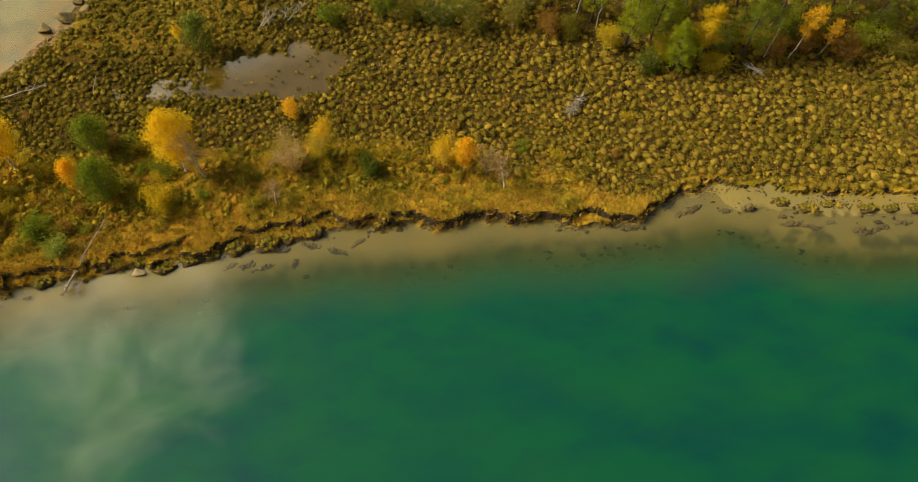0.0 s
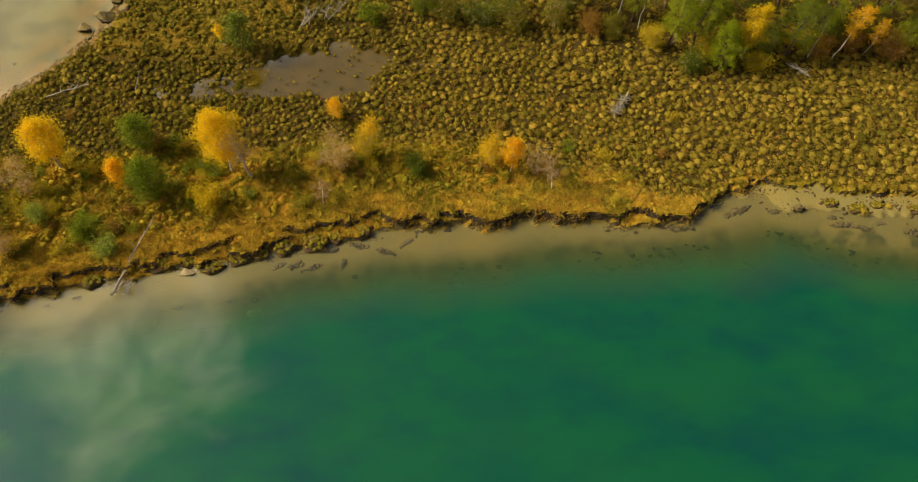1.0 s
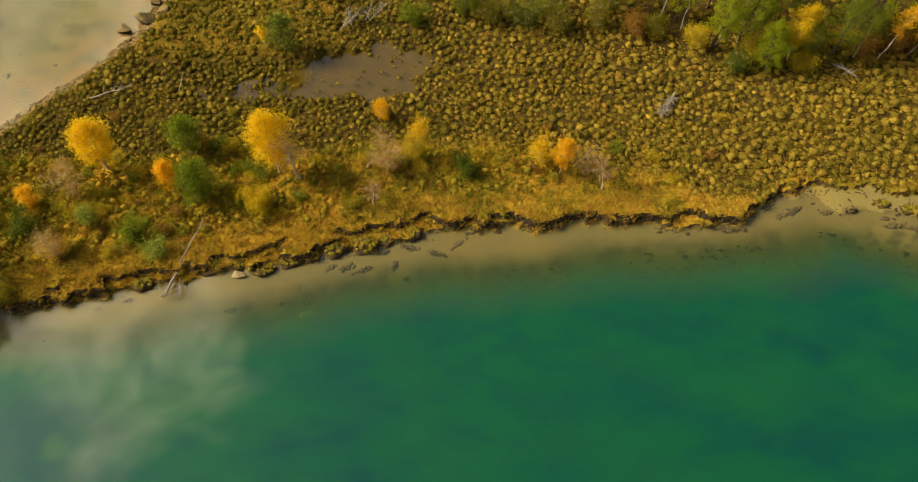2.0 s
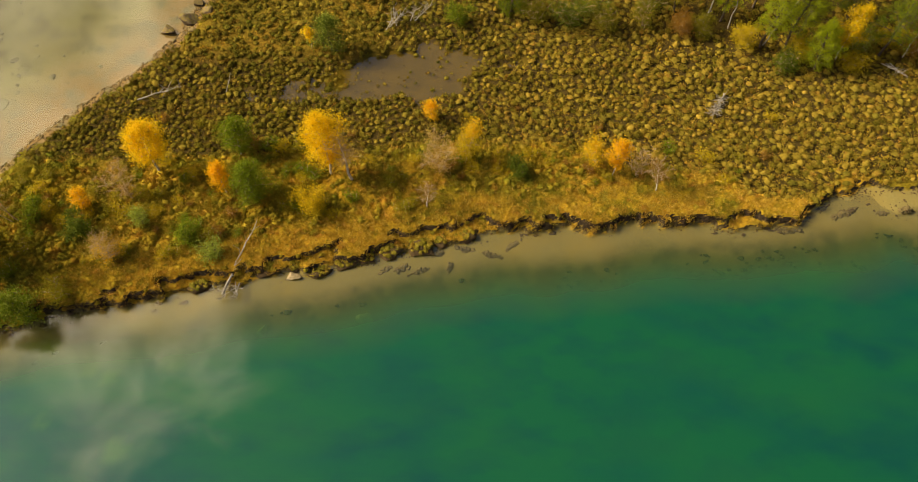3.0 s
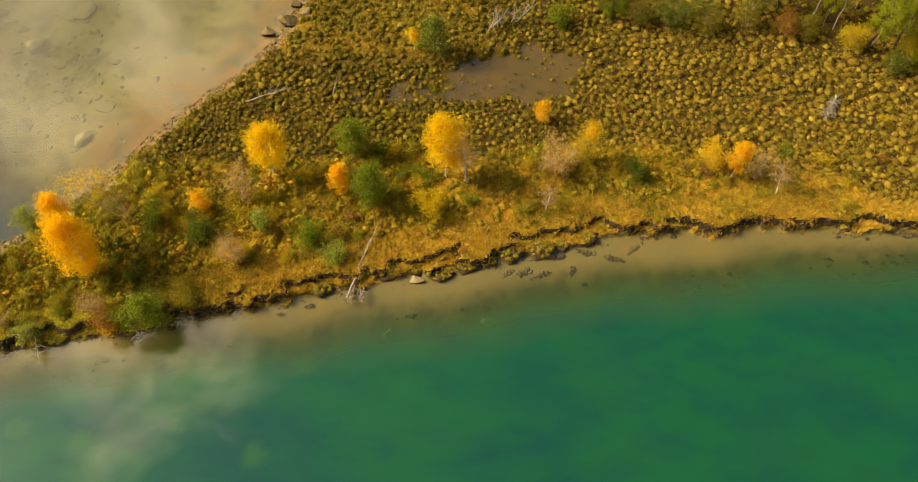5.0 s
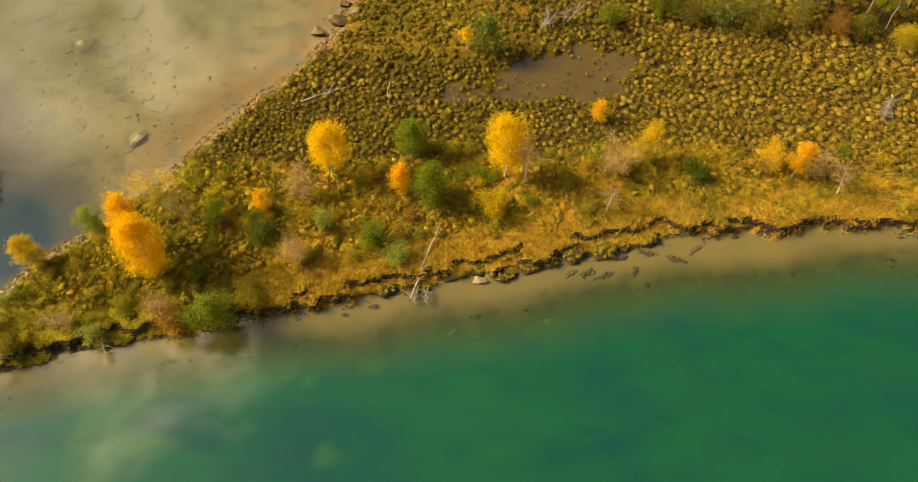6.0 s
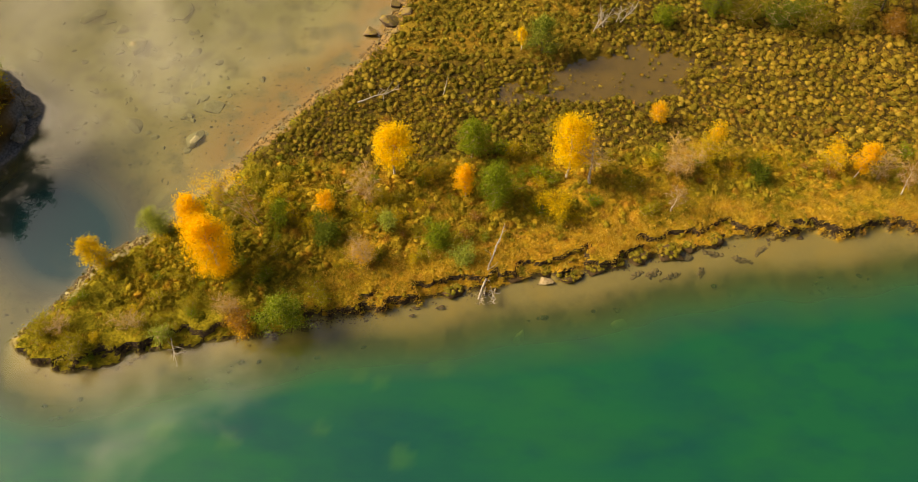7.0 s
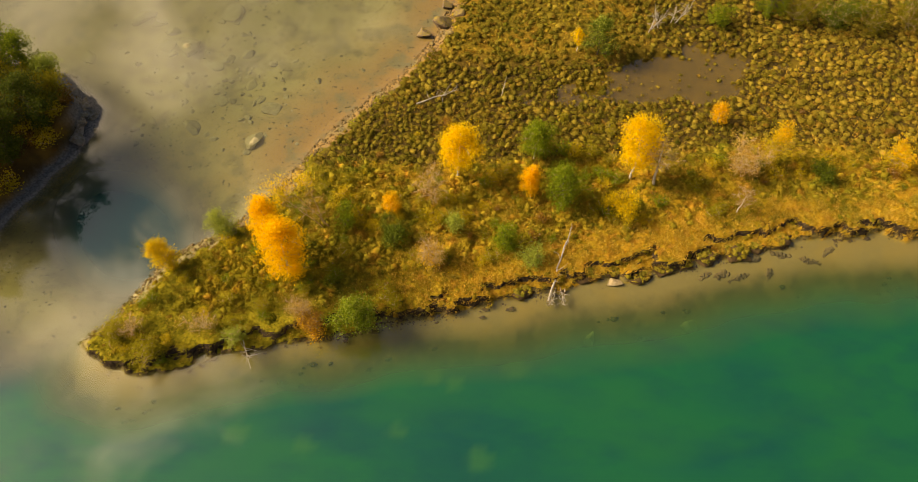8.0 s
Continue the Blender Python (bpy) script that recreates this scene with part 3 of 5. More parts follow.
def scatter(templates, xs, ys, zs, radii, heights, rng, bias=0.0):
    """All copies of templates at their places, joined; with a tone for each copy."""
    out, sizes = [], []
    pick = rng.integers(0, len(templates), len(xs))
    turn = rng.uniform(0, 2 * np.pi, len(xs))
    stretch = rng.uniform(0.86, 1.16, len(xs))
    tone = np.clip(rng.normal(size=len(xs)) * 0.16 + bias, -0.5, 0.5)
    for i in range(len(xs)):
        v, f = templates[pick[i]]
        c, s = math.cos(turn[i]), math.sin(turn[i])
        x, y = v[:, 0] * radii[i] * stretch[i], v[:, 1] * radii[i] / stretch[i]
        out.append((np.stack([x * c - y * s + xs[i], x * s + y * c + ys[i], v[:, 2] * heights[i] + zs[i]], 1), f))
        sizes.append(len(v))
    return *joined(out), np.repeat(tone, sizes)


def stuff(name, arrays, mat, label, category, smooth_shade=True):
    me = mesh_np(name, arrays[0], arrays[1], smooth_shade)
    if len(arrays) > 2:
        float_attribute(me, "tone", arrays[2])
    me.materials.append(mat)
    return tagged(new(name, me), label, category, "", "stuff")


def spaced(rng, n, x0, x1, y0, y1, gap, along=(1.0, 0.0), squeeze=lambda x, y: 0.0):
    """Random places that keep their distance, closer to one another along a given way where squeeze says so."""
    xs, ys = rng.uniform(x0, x1, n), rng.uniform(y0, y1, n)
    gaps, sq = gap(xs, ys), squeeze(xs, ys) + 0 * xs
    cells, keep = collections.defaultdict(list), []
    for i in range(n):
        x, y, g, q = xs[i], ys[i], gaps[i], sq[i]
        ci, cj = int(x // 1.3), int(y // 1.3)
        free = True
        for a in (ci - 1, ci, ci + 1):
            for b in (cj - 1, cj, cj + 1):
                for u, w in cells[a, b]:
                    dx, dy = u - x, w - y
                    p = dx * along[0] + dy * along[1]
                    if dx * dx + dy * dy + q * p * p < g * g:
                        free = False
                        break
                if not free:
                    break
            if not free:
                break
        if free:
            cells[ci, cj].append((x, y))
            keep.append(i)
    return xs[keep], ys[keep], gaps[keep]


# ---- ground sheet and water ----
def graded(lo, hi, step, reach, lo_fine=None, hi_fine=None, fine=None):
    """Even steps in the middle, growing ones out to the horizon."""
    mid = list(np.arange(lo, hi, step)) if fine is None else list(np.arange(lo, lo_fine, step)) + list(np.arange(lo_fine, hi_fine, fine)) + list(np.arange(hi_fine, hi, step))
    right, left, d = [hi], [lo], step
    while right[-1] < reach:
        d *= 1.22
        right.append(right[-1] + d)
    d = step
    while left[-1] > -reach:
        d *= 1.22
        left.append(left[-1] - d)
    return np.array(left[:0:-1] + mid + right)


def grid_faces(nx, ny):
    i = np.arange(nx - 1)[:, None] * ny + np.arange(ny - 1)[None, :]
    return np.stack([i, i + ny, i + ny + 1, i + 1], -1).reshape(-1, 4)


def float_attribute(me, name, values):
    a = me.attributes.new(name, "FLOAT", "POINT")
    a.data.foreach_set("value", np.asarray(values, np.float32).ravel())


def build_ground():
    gx = graded(-66, 36, 0.17, 2600)
    gy = graded(-14, 25, 0.2, 2600, -9.0, 6.5, 0.125)
    x, y = np.meshgrid(gx, gy, indexing="ij")
    z, e, bog, bay, islet, pond = terrain(x, y)
    crumb = 0.10 * (fbm(x * 2.2, y * 2.2, 51, 3) - 0.5) * smooth(0.1, 0.6, e) * smooth(60, 40, np.abs(x + 12))
    me = mesh_np("ground", np.stack([x, y, z + crumb], -1).reshape(-1, 3), grid_faces(len(gx), len(gy)), True)
    d = -e
    sandy = smooth(0.03, -0.06, e - 0.9 * bay * smooth(0.35, 0.6, vnoise(x * 1.3, y * 1.3, 61)))
    weed_line = np.exp(-((d - 3.2 - 0.8 * (vnoise(x * 0.3, y * 0.3, 63) - 0.5)) / 0.75) ** 2) * (1 - bay)
    weed = 0.75 * smooth(0.47, 0.66, fbm(x * 0.8, y * 0.8, 64)) * weed_line
    silt = np.interp(x, [-48, -34, -17, -4, 3, 10, 14, 19, 24, 40], [0.9, 1.1, 1.9, 2.1, 1.5, 1.1, 2.6, 3.6, 4.0, 4.2])
    weed = np.maximum(weed, (0.25 + 0.4 * smooth(0.4, 0.65, fbm(x * 0.9, y * 0.9, 67))) * smooth(silt - 0.8, silt + 0.5, d) * (1 - bay))
    float_attribute(me, "bog", bog * smooth(0.2, 1.0, e))
    float_attribute(me, "lush", lush(x, y))
    float_attribute(me, "wet", bog * smooth(-0.15, 0.25, pond))
    float_attribute(me, "bay", bay)
    float_attribute(me, "shore", smooth(6.5, 1.0, d + 2.5 * (fbm(x * 0.3, y * 0.3, 68) - 0.5)) * smooth(2, 9, y))
    float_attribute(me, "sand", np.where(np.hypot(x, y) < 120, sandy * (islet < -0.2), 0))
    float_attribute(me, "weed", np.clip(weed, 0, 1))
    float_attribute(me, "rock", smooth(-1.0, -0.1, islet) * np.maximum(smooth(1.6, 0.6, islet) * smooth(8.5, 10, y), smooth(0.75, 0.35, islet)))
    float_attribute(me, "isle", smooth(-0.8, 0.0, islet))
    me.materials.append(M_GROUND)
    return tagged(new("ground", me), "boggy autumn headland with peat, sand and lake bed", "ground", "", "structure")


# stones under the green water, stretched up from the bed to show from above: place, size, shape
DROWNED = ((-39.3, -10.5, 0.62, 0), (-31.0, -10.4, 0.5, 2), (-27.0, -11.7, 0.6, 5), (-25.1, -6.8, 0.62, 3), (-29.3, -7.5, 0.45, 1), (-28.3, -7.7, 0.45, 2), (-15.3, -3.8, 0.4, 2), (-20.9, -4.7, 0.35, 0), (-35.8, -11.2, 0.5, 4))


def build_lake():
    gx = graded(-66, 36, 0.4, 2600)
    gy = graded(-14, 25, 0.4, 2600)
    x, y = np.meshgrid(gx, gy, indexing="ij")
    z, e, bog, bay = terrain(x, y)[:4]
    me = mesh_np("water", np.stack([x, y, 0 * x], -1).reshape(-1, 3), grid_faces(len(gx), len(gy)), True)
    # Marks where the water's colour is painted paler, above each stone.
    over = 0 * x
    for bx, by, sz, h in DROWNED:
        over = np.maximum(over, smooth(1.3 * sz, 0.7 * sz, np.hypot(x - bx, 1.2 * (y - by)) * (1 + 0.5 * (vnoise(x * 1.7, y * 1.7, 15) - 0.5))))
    # Depth drives the painted colour that stands in for light the water absorbs.
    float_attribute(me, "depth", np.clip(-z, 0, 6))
    float_attribute(me, "stone", over)
    float_attribute(me, "bay", bay)
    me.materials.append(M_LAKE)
    return tagged(new("water", me), "clear still green lake water mirroring bright clouds", "lake", "", "structure")


def build_pond():
    gx, gy = np.arange(-26, 1, 0.3), np.arange(8.6, 19, 0.3)
    x, y = np.meshgrid(gx, gy, indexing="ij")
    me = mesh_np("pond_water", np.stack([x, y, 0 * x + POND_LEVEL], -1).reshape(-1, 3), grid_faces(len(gx), len(gy)), True)
    float_attribute(me, "depth", np.clip(POND_LEVEL - terrain(x, y)[0], 0, 1))
    me.materials.append(M_POND)
    return tagged(new("water_pond", me), "shallow brown pool between sedge tussocks", "pool", "", "structure")


POND_LEVEL = 0.29
build_ground()
build_lake()
build_pond()


# ---- tussocks, grass, heath ----
def build_tussocks():
    rng = np.random.default_rng(3)
    kinds = [dome_template(rng, 190, 0.9, 0.75, 1, 0.42, 0.05, 0.91) for _ in range(16)]

    def gap(x, y):
        return (0.38 + 0.085 * smooth(-8, 8, x)) * (0.72 + 0.56 * vnoise(x * 0.55, y * 0.55, 71)) * (1 + 0.35 * (vnoise(x * 3.1, y * 3.1, 72) - 0.5))

    x, y, g = spaced(rng, 90000, -43, 37, 2.0, 25.0, gap, (0.78, 0.62), lambda u, w: 0.55 * smooth(-12, -20, u))
    z, e, bog, bay, islet, pond = terrain(x, y)
    wet = smooth(0.0, 0.30, pond)
    open_water = wet * smooth(-18.5, -16, x)
    size = g * rng.uniform(0.48, 0.72, len(x)) * (1 - open_water * rng.uniform(0.2, 0.75, len(x)))
    east = (x > 17) & (e < -0.8) & (e > -1.4) & (rng.uniform(size=len(x)) < 0.12)
    keep = (((e > 0.25 + 0.4 * bay) & (rng.uniform(size=len(x)) < np.maximum(bog, x > 15))) | east) & (rng.uniform(size=len(x)) < 1 - 0.62 * open_water - 0.25 * (wet - open_water))
    keep &= ~((x > 6) & (y > 16.5) & (rng.uniform(size=len(x)) < 0.5))
    z = z + 0.12 * wet
    x, y, z, size = x[keep], y[keep], z[keep], size[keep]
    bias = -0.26 * smooth(-4, -14, x) + 0.45 * (fbm(x * 0.25, y * 0.25, 73) - 0.5)
    return stuff("sedge_tussocks", scatter(kinds, x, y, z - 0.04, size, size * rng.uniform(0.95, 1.45, len(x)), rng, bias), M_TUSSOCK,
                 "olive and straw coloured sedge tussocks on dark peat", "tussocks")


def build_heath():
    rng = np.random.default_rng(5)
    kinds = [dome_template(rng, 70, 0.5, 0.9, 1) for _ in range(10)]
    n = 10500
    x, y = rng.uniform(-48.5, 16, n), rng.uniform(-8, 24, n)
    z, e, bog, bay, islet, pond = terrain(x, y)
    keep = (e > 0.2) & (bog < 0.7) & (rng.uniform(size=n) < smooth(0.36, 0.56, fbm(x * 0.6, y * 0.6, 81)) * 0.8 + 0.1)
    x, y, z = x[keep], y[keep], z[keep]
    r = 0.08 + 0.2 * rng.beta(1.5, 3, len(x))
    return stuff("heath_clumps", scatter(kinds, x, y, z - 0.03, r, r * rng.uniform(0.5, 1.1, len(x)), rng, -0.12 - 0.28 * smooth(-30, -38, x)), M_HEATH,
                 "low rusty heath and moss clumps among grass", "heath")


def blades(rng, x, y, z, many):
    """Tufts of bent blades that lean out from their middle."""
    n = len(x) * many
    r, a = 0.17 * np.sqrt(rng.uniform(0, 1, n)), rng.uniform(0, 2 * np.pi, n)
    tall = np.repeat(rng.uniform(0.6, 1.5, len(x)), many)
    length = rng.uniform(0.07, 0.17, n) * tall
    lean = rng.uniform(0.2, 0.8, n)
    base = np.stack([np.repeat(x, many) + r * np.cos(a), np.repeat(y, many) + r * np.sin(a), np.repeat(z, many) - 0.02 + 0.10 * np.repeat(rng.uniform(0, 1, len(x)) ** 2, many) * (1 - (r / 0.17) ** 2)], 1)
    a = a + rng.normal(size=n) * 0.7
    side = np.stack([np.cos(a + 1.6), np.sin(a + 1.6), 0 * a], 1) * rng.uniform(0.009, 0.019, n)[:, None]
    tip = base + np.stack([np.cos(a) * lean, np.sin(a) * lean, 1.1 - 0.5 * lean], 1) * length[:, None]
    tone = np.clip(np.repeat(rng.normal(size=len(x)) * 0.24, many), -0.5, 0.5)
    return np.stack([base - side, base + side, tip], 1).reshape(-1, 3), np.arange(3 * n).reshape(n, 3), np.repeat(tone, 3)


def build_grass():
    rng = np.random.default_rng(7)
    n = 98000
    x, y = rng.uniform(-49, 36, n), rng.uniform(-8, 24, n) * np.where(rng.uniform(size=n) < 0.45, 0.5, 1)
    z, e, bog, bay, islet, pond = terrain(x, y)
    keep = (e > 0.06) & (rng.uniform(size=n) < (1 - 0.85 * bog) * (1 - 0.35 * belt(x, y, e, bog)) * (1 - 0.8 * bay * smooth(2, 0.5, e))) & ((bog < 0.5) | (pond < 0))
    x, y, z = x[keep], y[keep], z[keep]
    green = rng.uniform(size=len(x)) < lush(x, y)
    stuff("grass", blades(rng, x[~green], y[~green], z[~green], 18), M_GRASS, "golden autumn grass along the bank", "grass", False)
    stuff("green_grass", blades(rng, x[green], y[green], z[green], 18), M_SWARD, "olive green grass on the headland tip", "grass", False)


def build_dwarf_scrub():
    """Knee-high leafy clumps that fill the belt between bog and bank, and the gaps of the drier bog."""
    rng = np.random.default_rng(6)
    kinds = [dome_template(rng, 85, 0.55, 1.0, 1, 0.55, 0.10) for _ in range(10)]
    n = 34000
    x, y = rng.uniform(-44, 14, n), rng.uniform(-4, 12, n)
    z, e, bog, bay, islet, pond = terrain(x, y)
    thick = belt(x, y, e, bog) * (0.25 + 0.75 * smooth(0.40, 0.54, fbm(x * 0.55, y * 0.55, 83)))
    keep = (e > 0.5) & (rng.uniform(size=n) < thick * 0.34)
    x, y, z = x[keep], y[keep], z[keep]
    r = 0.10 + 0.30 * rng.beta(1.5, 3, len(x))
    stuff("dwarf_scrub", scatter(kinds, x, y, z - 0.03, r, r * rng.uniform(0.7, 1.4, len(x)), rng, -0.10 - 0.20 * smooth(-30, -38, x)), M_DWARF,
          "olive and rusty dwarf scrub between bog and grass", "scrub")
    small = [dome_template(rng, 18, 0.5, 0.9, 1, 0.6, 0.11) for _ in range(8)]
    n = 9000
    x, y = rng.uniform(-12, 34, n), rng.uniform(4, 19, n)
    z, e, bog, bay, islet, pond = terrain(x, y)
    keep = (e > 0.4) & (bog > 0.5) & (pond < 0.05) & (rng.uniform(size=n) < 0.15 + 0.6 * smooth(-12, -2, x) * smooth(0.36, 0.56, fbm(x * 0.3, y * 0.3, 84)))
    x, y, z = x[keep], y[keep], z[keep]
    r = 0.07 + 0.12 * rng.beta(1.5, 3, len(x))
    stuff("bog_moss", scatter(small, x, y, z - 0.02, r, r, rng), M_MOSS, "orange-brown moss between the sedge tussocks", "moss")


build_tussocks()
build_heath()
build_dwarf_scrub()
build_grass()


# ---- trees and shrubs ----
def unit(v):
    return v / (np.linalg.norm(v) + 1e-9)


def woody(rng, tall, radius, base, limbs, lean=(0, 0), thick=0.05, rise=0.7, shape=0.5, sub=4, stems=1):
    """Stem, limbs and the places where leaves hang. shape: height of the widest part of the crown, 0 to 1."""
    stem, limb, tips = [], [], []
    for s in range(stems):
        foot = np.array([0.0, 0.0, -0.12]) if stems == 1 else np.array([*rng.normal(size=2) * 0.12, -0.12])
        spread = np.array([*lean]) * tall if stems == 1 else np.array([*lean]) * tall + rng.normal(size=2) * radius * 0.45
        hgt = tall * (1 if s == 0 else rng.uniform(0.65, 1.0))
        u = np.linspace(0, 1, 9)
        wob = np.cumsum(rng.normal(size=(9, 2)) * 0.02 * tall, 0)
        wob -= wob[0]
        pts = np.stack([foot[0] + spread[0] * u + wob[:, 0] * 0.6, foot[1] + spread[1] * u + wob[:, 1] * 0.6, foot[2] + (hgt + 0.12) * u], 1)
        stem.append(tube_fixed(pts, thick * (1 - 0.85 * u) / math.sqrt(stems), 7))
        for k in range(max(3, limbs // stems)):
            t = base + (0.97 - base) * ((k + rng.uniform(0, 0.8)) / max(3, limbs // stems))
            p = np.array([np.interp(t, u, pts[:, i]) for i in range(3)])
            w = (t - base) / (1 - base)
            prof = math.sin(math.pi * (0.12 + 0.88 * w) ** (math.log(0.5) / math.log(0.12 + 0.88 * shape))) if w < 1 else 0.1
            length = radius * max(0.22, prof) * rng.uniform(0.7, 1.15) / (1 if stems == 1 else 1.5)
            a = k * 2.4 + rng.uniform(-0.5, 0.5)
            d = unit(np.array([math.cos(a), math.sin(a), rise * rng.uniform(0.5, 1.4)]))
            mid = p + d * length * 0.55 + rng.normal(size=3) * 0.05 * length
            end = p + d * length + np.array([0, 0, -0.08 * length])
            r0 = max(0.012, thick * 0.38 * (1 - 0.7 * t))
            limb.append(tube_fixed([p, mid, end], [r0, r0 * 0.7, 0.007], 4))
            tips += [mid, end, (mid + end) / 2]
            for q in range(sub):
                f0 = rng.uniform(0.3, 0.95)
                b0 = p + (mid - p) * min(1, f0 / 0.55) if f0 < 0.55 else mid + (end - mid) * (f0 - 0.55) / 0.45
                d2 = unit(d + rng.normal(size=3) * 0.75)
                e2 = b0 + d2 * length * rng.uniform(0.22, 0.5)
                limb.append(tube_fixed([b0, (b0 + e2) / 2 + rng.normal(size=3) * 0.03, e2], [max(0.009, r0 * 0.45), 0.009, 0.005], 3))
                tips += [e2, (b0 + e2) / 2]
    return stem, limb, np.array(tips)


def tree(name, x, y, tall, radius, seed, label, category, leaf, bark, leaves=2200, leaf_size=0.13, base=0.25, limbs=26, lean=(0, 0),
         thick=0.06, rise=0.7, shape=0.45, cluster=0.16, stems=1, group="", up=0.5, narrow=0.62, sub=4, extra=None, z=None):
    """A tree or shrub: stem, branches and a crown of single leaves."""
    rng = np.random.default_rng(seed)
    ob = thing(name, (x, y, height(x, y) if z is None else z), label, category, group)
    stem, limb, tips = woody(rng, tall, radius, base, limbs, lean, thick, rise, shape, sub, stems)
    v, f = joined(stem + limb)
    me = mesh_np("trunk", v, f, True)
    body = part("trunk" if stems == 1 else "stem", me, bark, ob)
    if bark is M_BIRCH:
        me.materials.append(M_TWIG)
        n_stem = sum(len(q[1]) for q in stem)
        me.polygons.foreach_set("material_index", (np.arange(len(f)) >= n_stem).astype(np.int32))
    pieces = []
    if leaves:
        pieces.append((tips, leaves, leaf))
    if extra:
        zt = tips[:, 2] / tall
        pieces.append((tips[(zt >= extra[2]) & (zt <= extra[3])], extra[1], extra[0]))
    arrays, which = [], []
    pieces = [(p, int(c * 2.7), m) for p, c, m in pieces]
    for k, (places, many, mat) in enumerate(pieces):
        at = places[rng.integers(0, len(places), many)] + rng.normal(size=(many, 3)) * cluster
        at[:, 2] = np.maximum(at[:, 2], 0.08)
        arrays.append(leaf_quads(at, leaf_size * 0.76, rng, up, narrow))
        which += [k] * many
    me = mesh_np("crown", *joined(arrays))
    crown = part("crown", me, pieces[0][2], ob)
    for q in pieces[1:]:
        me.materials.append(q[2])
    me.polygons.foreach_set("material_index", np.array(which, np.int32))
    return ob


BIRCHES = "yellow birches on the headland"
tree("birch_tree", -28.4, 5.3, 4.3, 1.3, 11, "golden yellow birch with a rounded crown and pale trunk", "tree", M_YELLOW, M_BIRCH, 3300, 0.13, 0.34, 34, (0.0, -0.02), 0.08, group=BIRCHES, cluster=0.2)
tree("birch_tree", -17.9, 5.4, 4.8, 1.35, 12, "golden yellow birch beside a bare white-stemmed one", "tree", M_YELLOW, M_BIRCH, 3600, 0.13, 0.32, 36, (-0.02, 0.0), 0.08, group=BIRCHES, cluster=0.22)
tree("birch_tree", -37.7, -1.8, 5.0, 1.5, 13, "dense orange-yellow birch on the headland tip", "tree", M_GOLD, M_BIRCH, 4600, 0.13, 0.12, 40, (0.0, 0.02), 0.08, group=BIRCHES, cluster=0.2)
tree("birch_tree", -38.6, -0.2, 4.7, 0.85, 14, "slender orange-yellow birch behind a denser birch", "tree", M_GOLD, M_BIRCH, 2400, 0.13, 0.4, 28, (-0.02, 0.02), 0.06, group=BIRCHES, cluster=0.18)
tree("birch_tree", -24.0, 3.8, 2.6, 0.6, 15, "small slender orange-yellow birch", "tree", M_ORANGE, M_BIRCH, 1100, 0.13, 0.2, 22, (-0.03, 0), 0.04, group=BIRCHES, cluster=0.13)
tree("birch_sapling", -32.2, 2.6, 1.6, 0.6, 16, "small orange-yellow birch sapling in grass", "sapling", M_ORANGE, M_BIRCH, 650, 0.12, 0.2, 14, (0, 0), 0.03, group=BIRCHES, cluster=0.13)
tree("birch_sapling", -11.8, 10.0, 1.5, 0.6, 17, "small orange-yellow birch sapling beside the pool", "sapling", M_ORANGE, M_BIRCH, 520, 0.12, 0.2, 14, (0, 0), 0.03, group=BIRCHES, cluster=0.14)
tree("birch_tree", -0.6, 5.5, 2.8, 0.75, 18, "small bright orange birch at the edge of the bog", "tree", M_ORANGE, M_BIRCH, 900, 0.13, 0.3, 20, (-0.02, 0), 0.04, group=BIRCHES, cluster=0.14)
tree("birch_tree", -44.5, -1.0, 2.2, 0.95, 19, "yellow shrubby birch leaning over the water", "tree", M_OLIVEY, M_BIRCH, 1100, 0.12, 0.2, 18, (-0.25, 0.05), 0.04, group=BIRCHES, cluster=0.15, extra=(M_YELLOW, 700, 0.4, 1.2, ""))
tree("birch_sapling", -20.4, 16.4, 1.9, 0.4, 20, "tiny bright yellow birch sapling", "sapling", M_YELLOW, M_BIRCH, 280, 0.13, 0.4, 10, (0, 0), 0.03, group=BIRCHES, cluster=0.1)
tree("birch_tree", 15.9, 15.8, 4.6, 0.95, 21, "slim yellow birch at the edge of the wood", "tree", M_OLIVEY, M_BIRCH, 900, 0.14, 0.3, 22, (0.05, 0), 0.05, cluster=0.16, extra=(M_YELLOW, 900, 0.2, 1.2, ""))
tree("birch_tree", 22.2, 16.0, 4.6, 0.65, 22, "slim orange birch with a bare leaning trunk", "tree", M_ORANGE, M_BIRCH, 480, 0.15, 0.5, 16, (0.08, -0.02), 0.06, cluster=0.15)
tree("birch_tree", 24.6, 16.6, 3.0, 0.45, 23, "small orange birch at the edge of the wood", "tree", M_ORANGE, M_BIRCH, 260, 0.14, 0.4, 14, (0.05, 0), 0.04, cluster=0.14)
tree("birch_shrub", -18.6, 2.9, 1.7, 1.25, 24, "low yellow-olive birch shrub with gaps in its crown", "shrub", M_OLIVEY, M_BARK, 900, 0.12, 0.1, 20, (0, 0), 0.03, stems=4, cluster=0.2, extra=(M_YELLOW, 420, 0.3, 1.3, ""))
tree("rowan_shrub", -1.9, 6.5, 2.3, 1.1, 25, "sparse orange-brown rowan shrub in grass", "shrub", M_OLIVEY, M_TWIG, 650, 0.12, 0.1, 22, (0, 0), 0.03, stems=4, cluster=0.2, extra=(M_ORANGE, 330, 0.5, 1.3, ""))

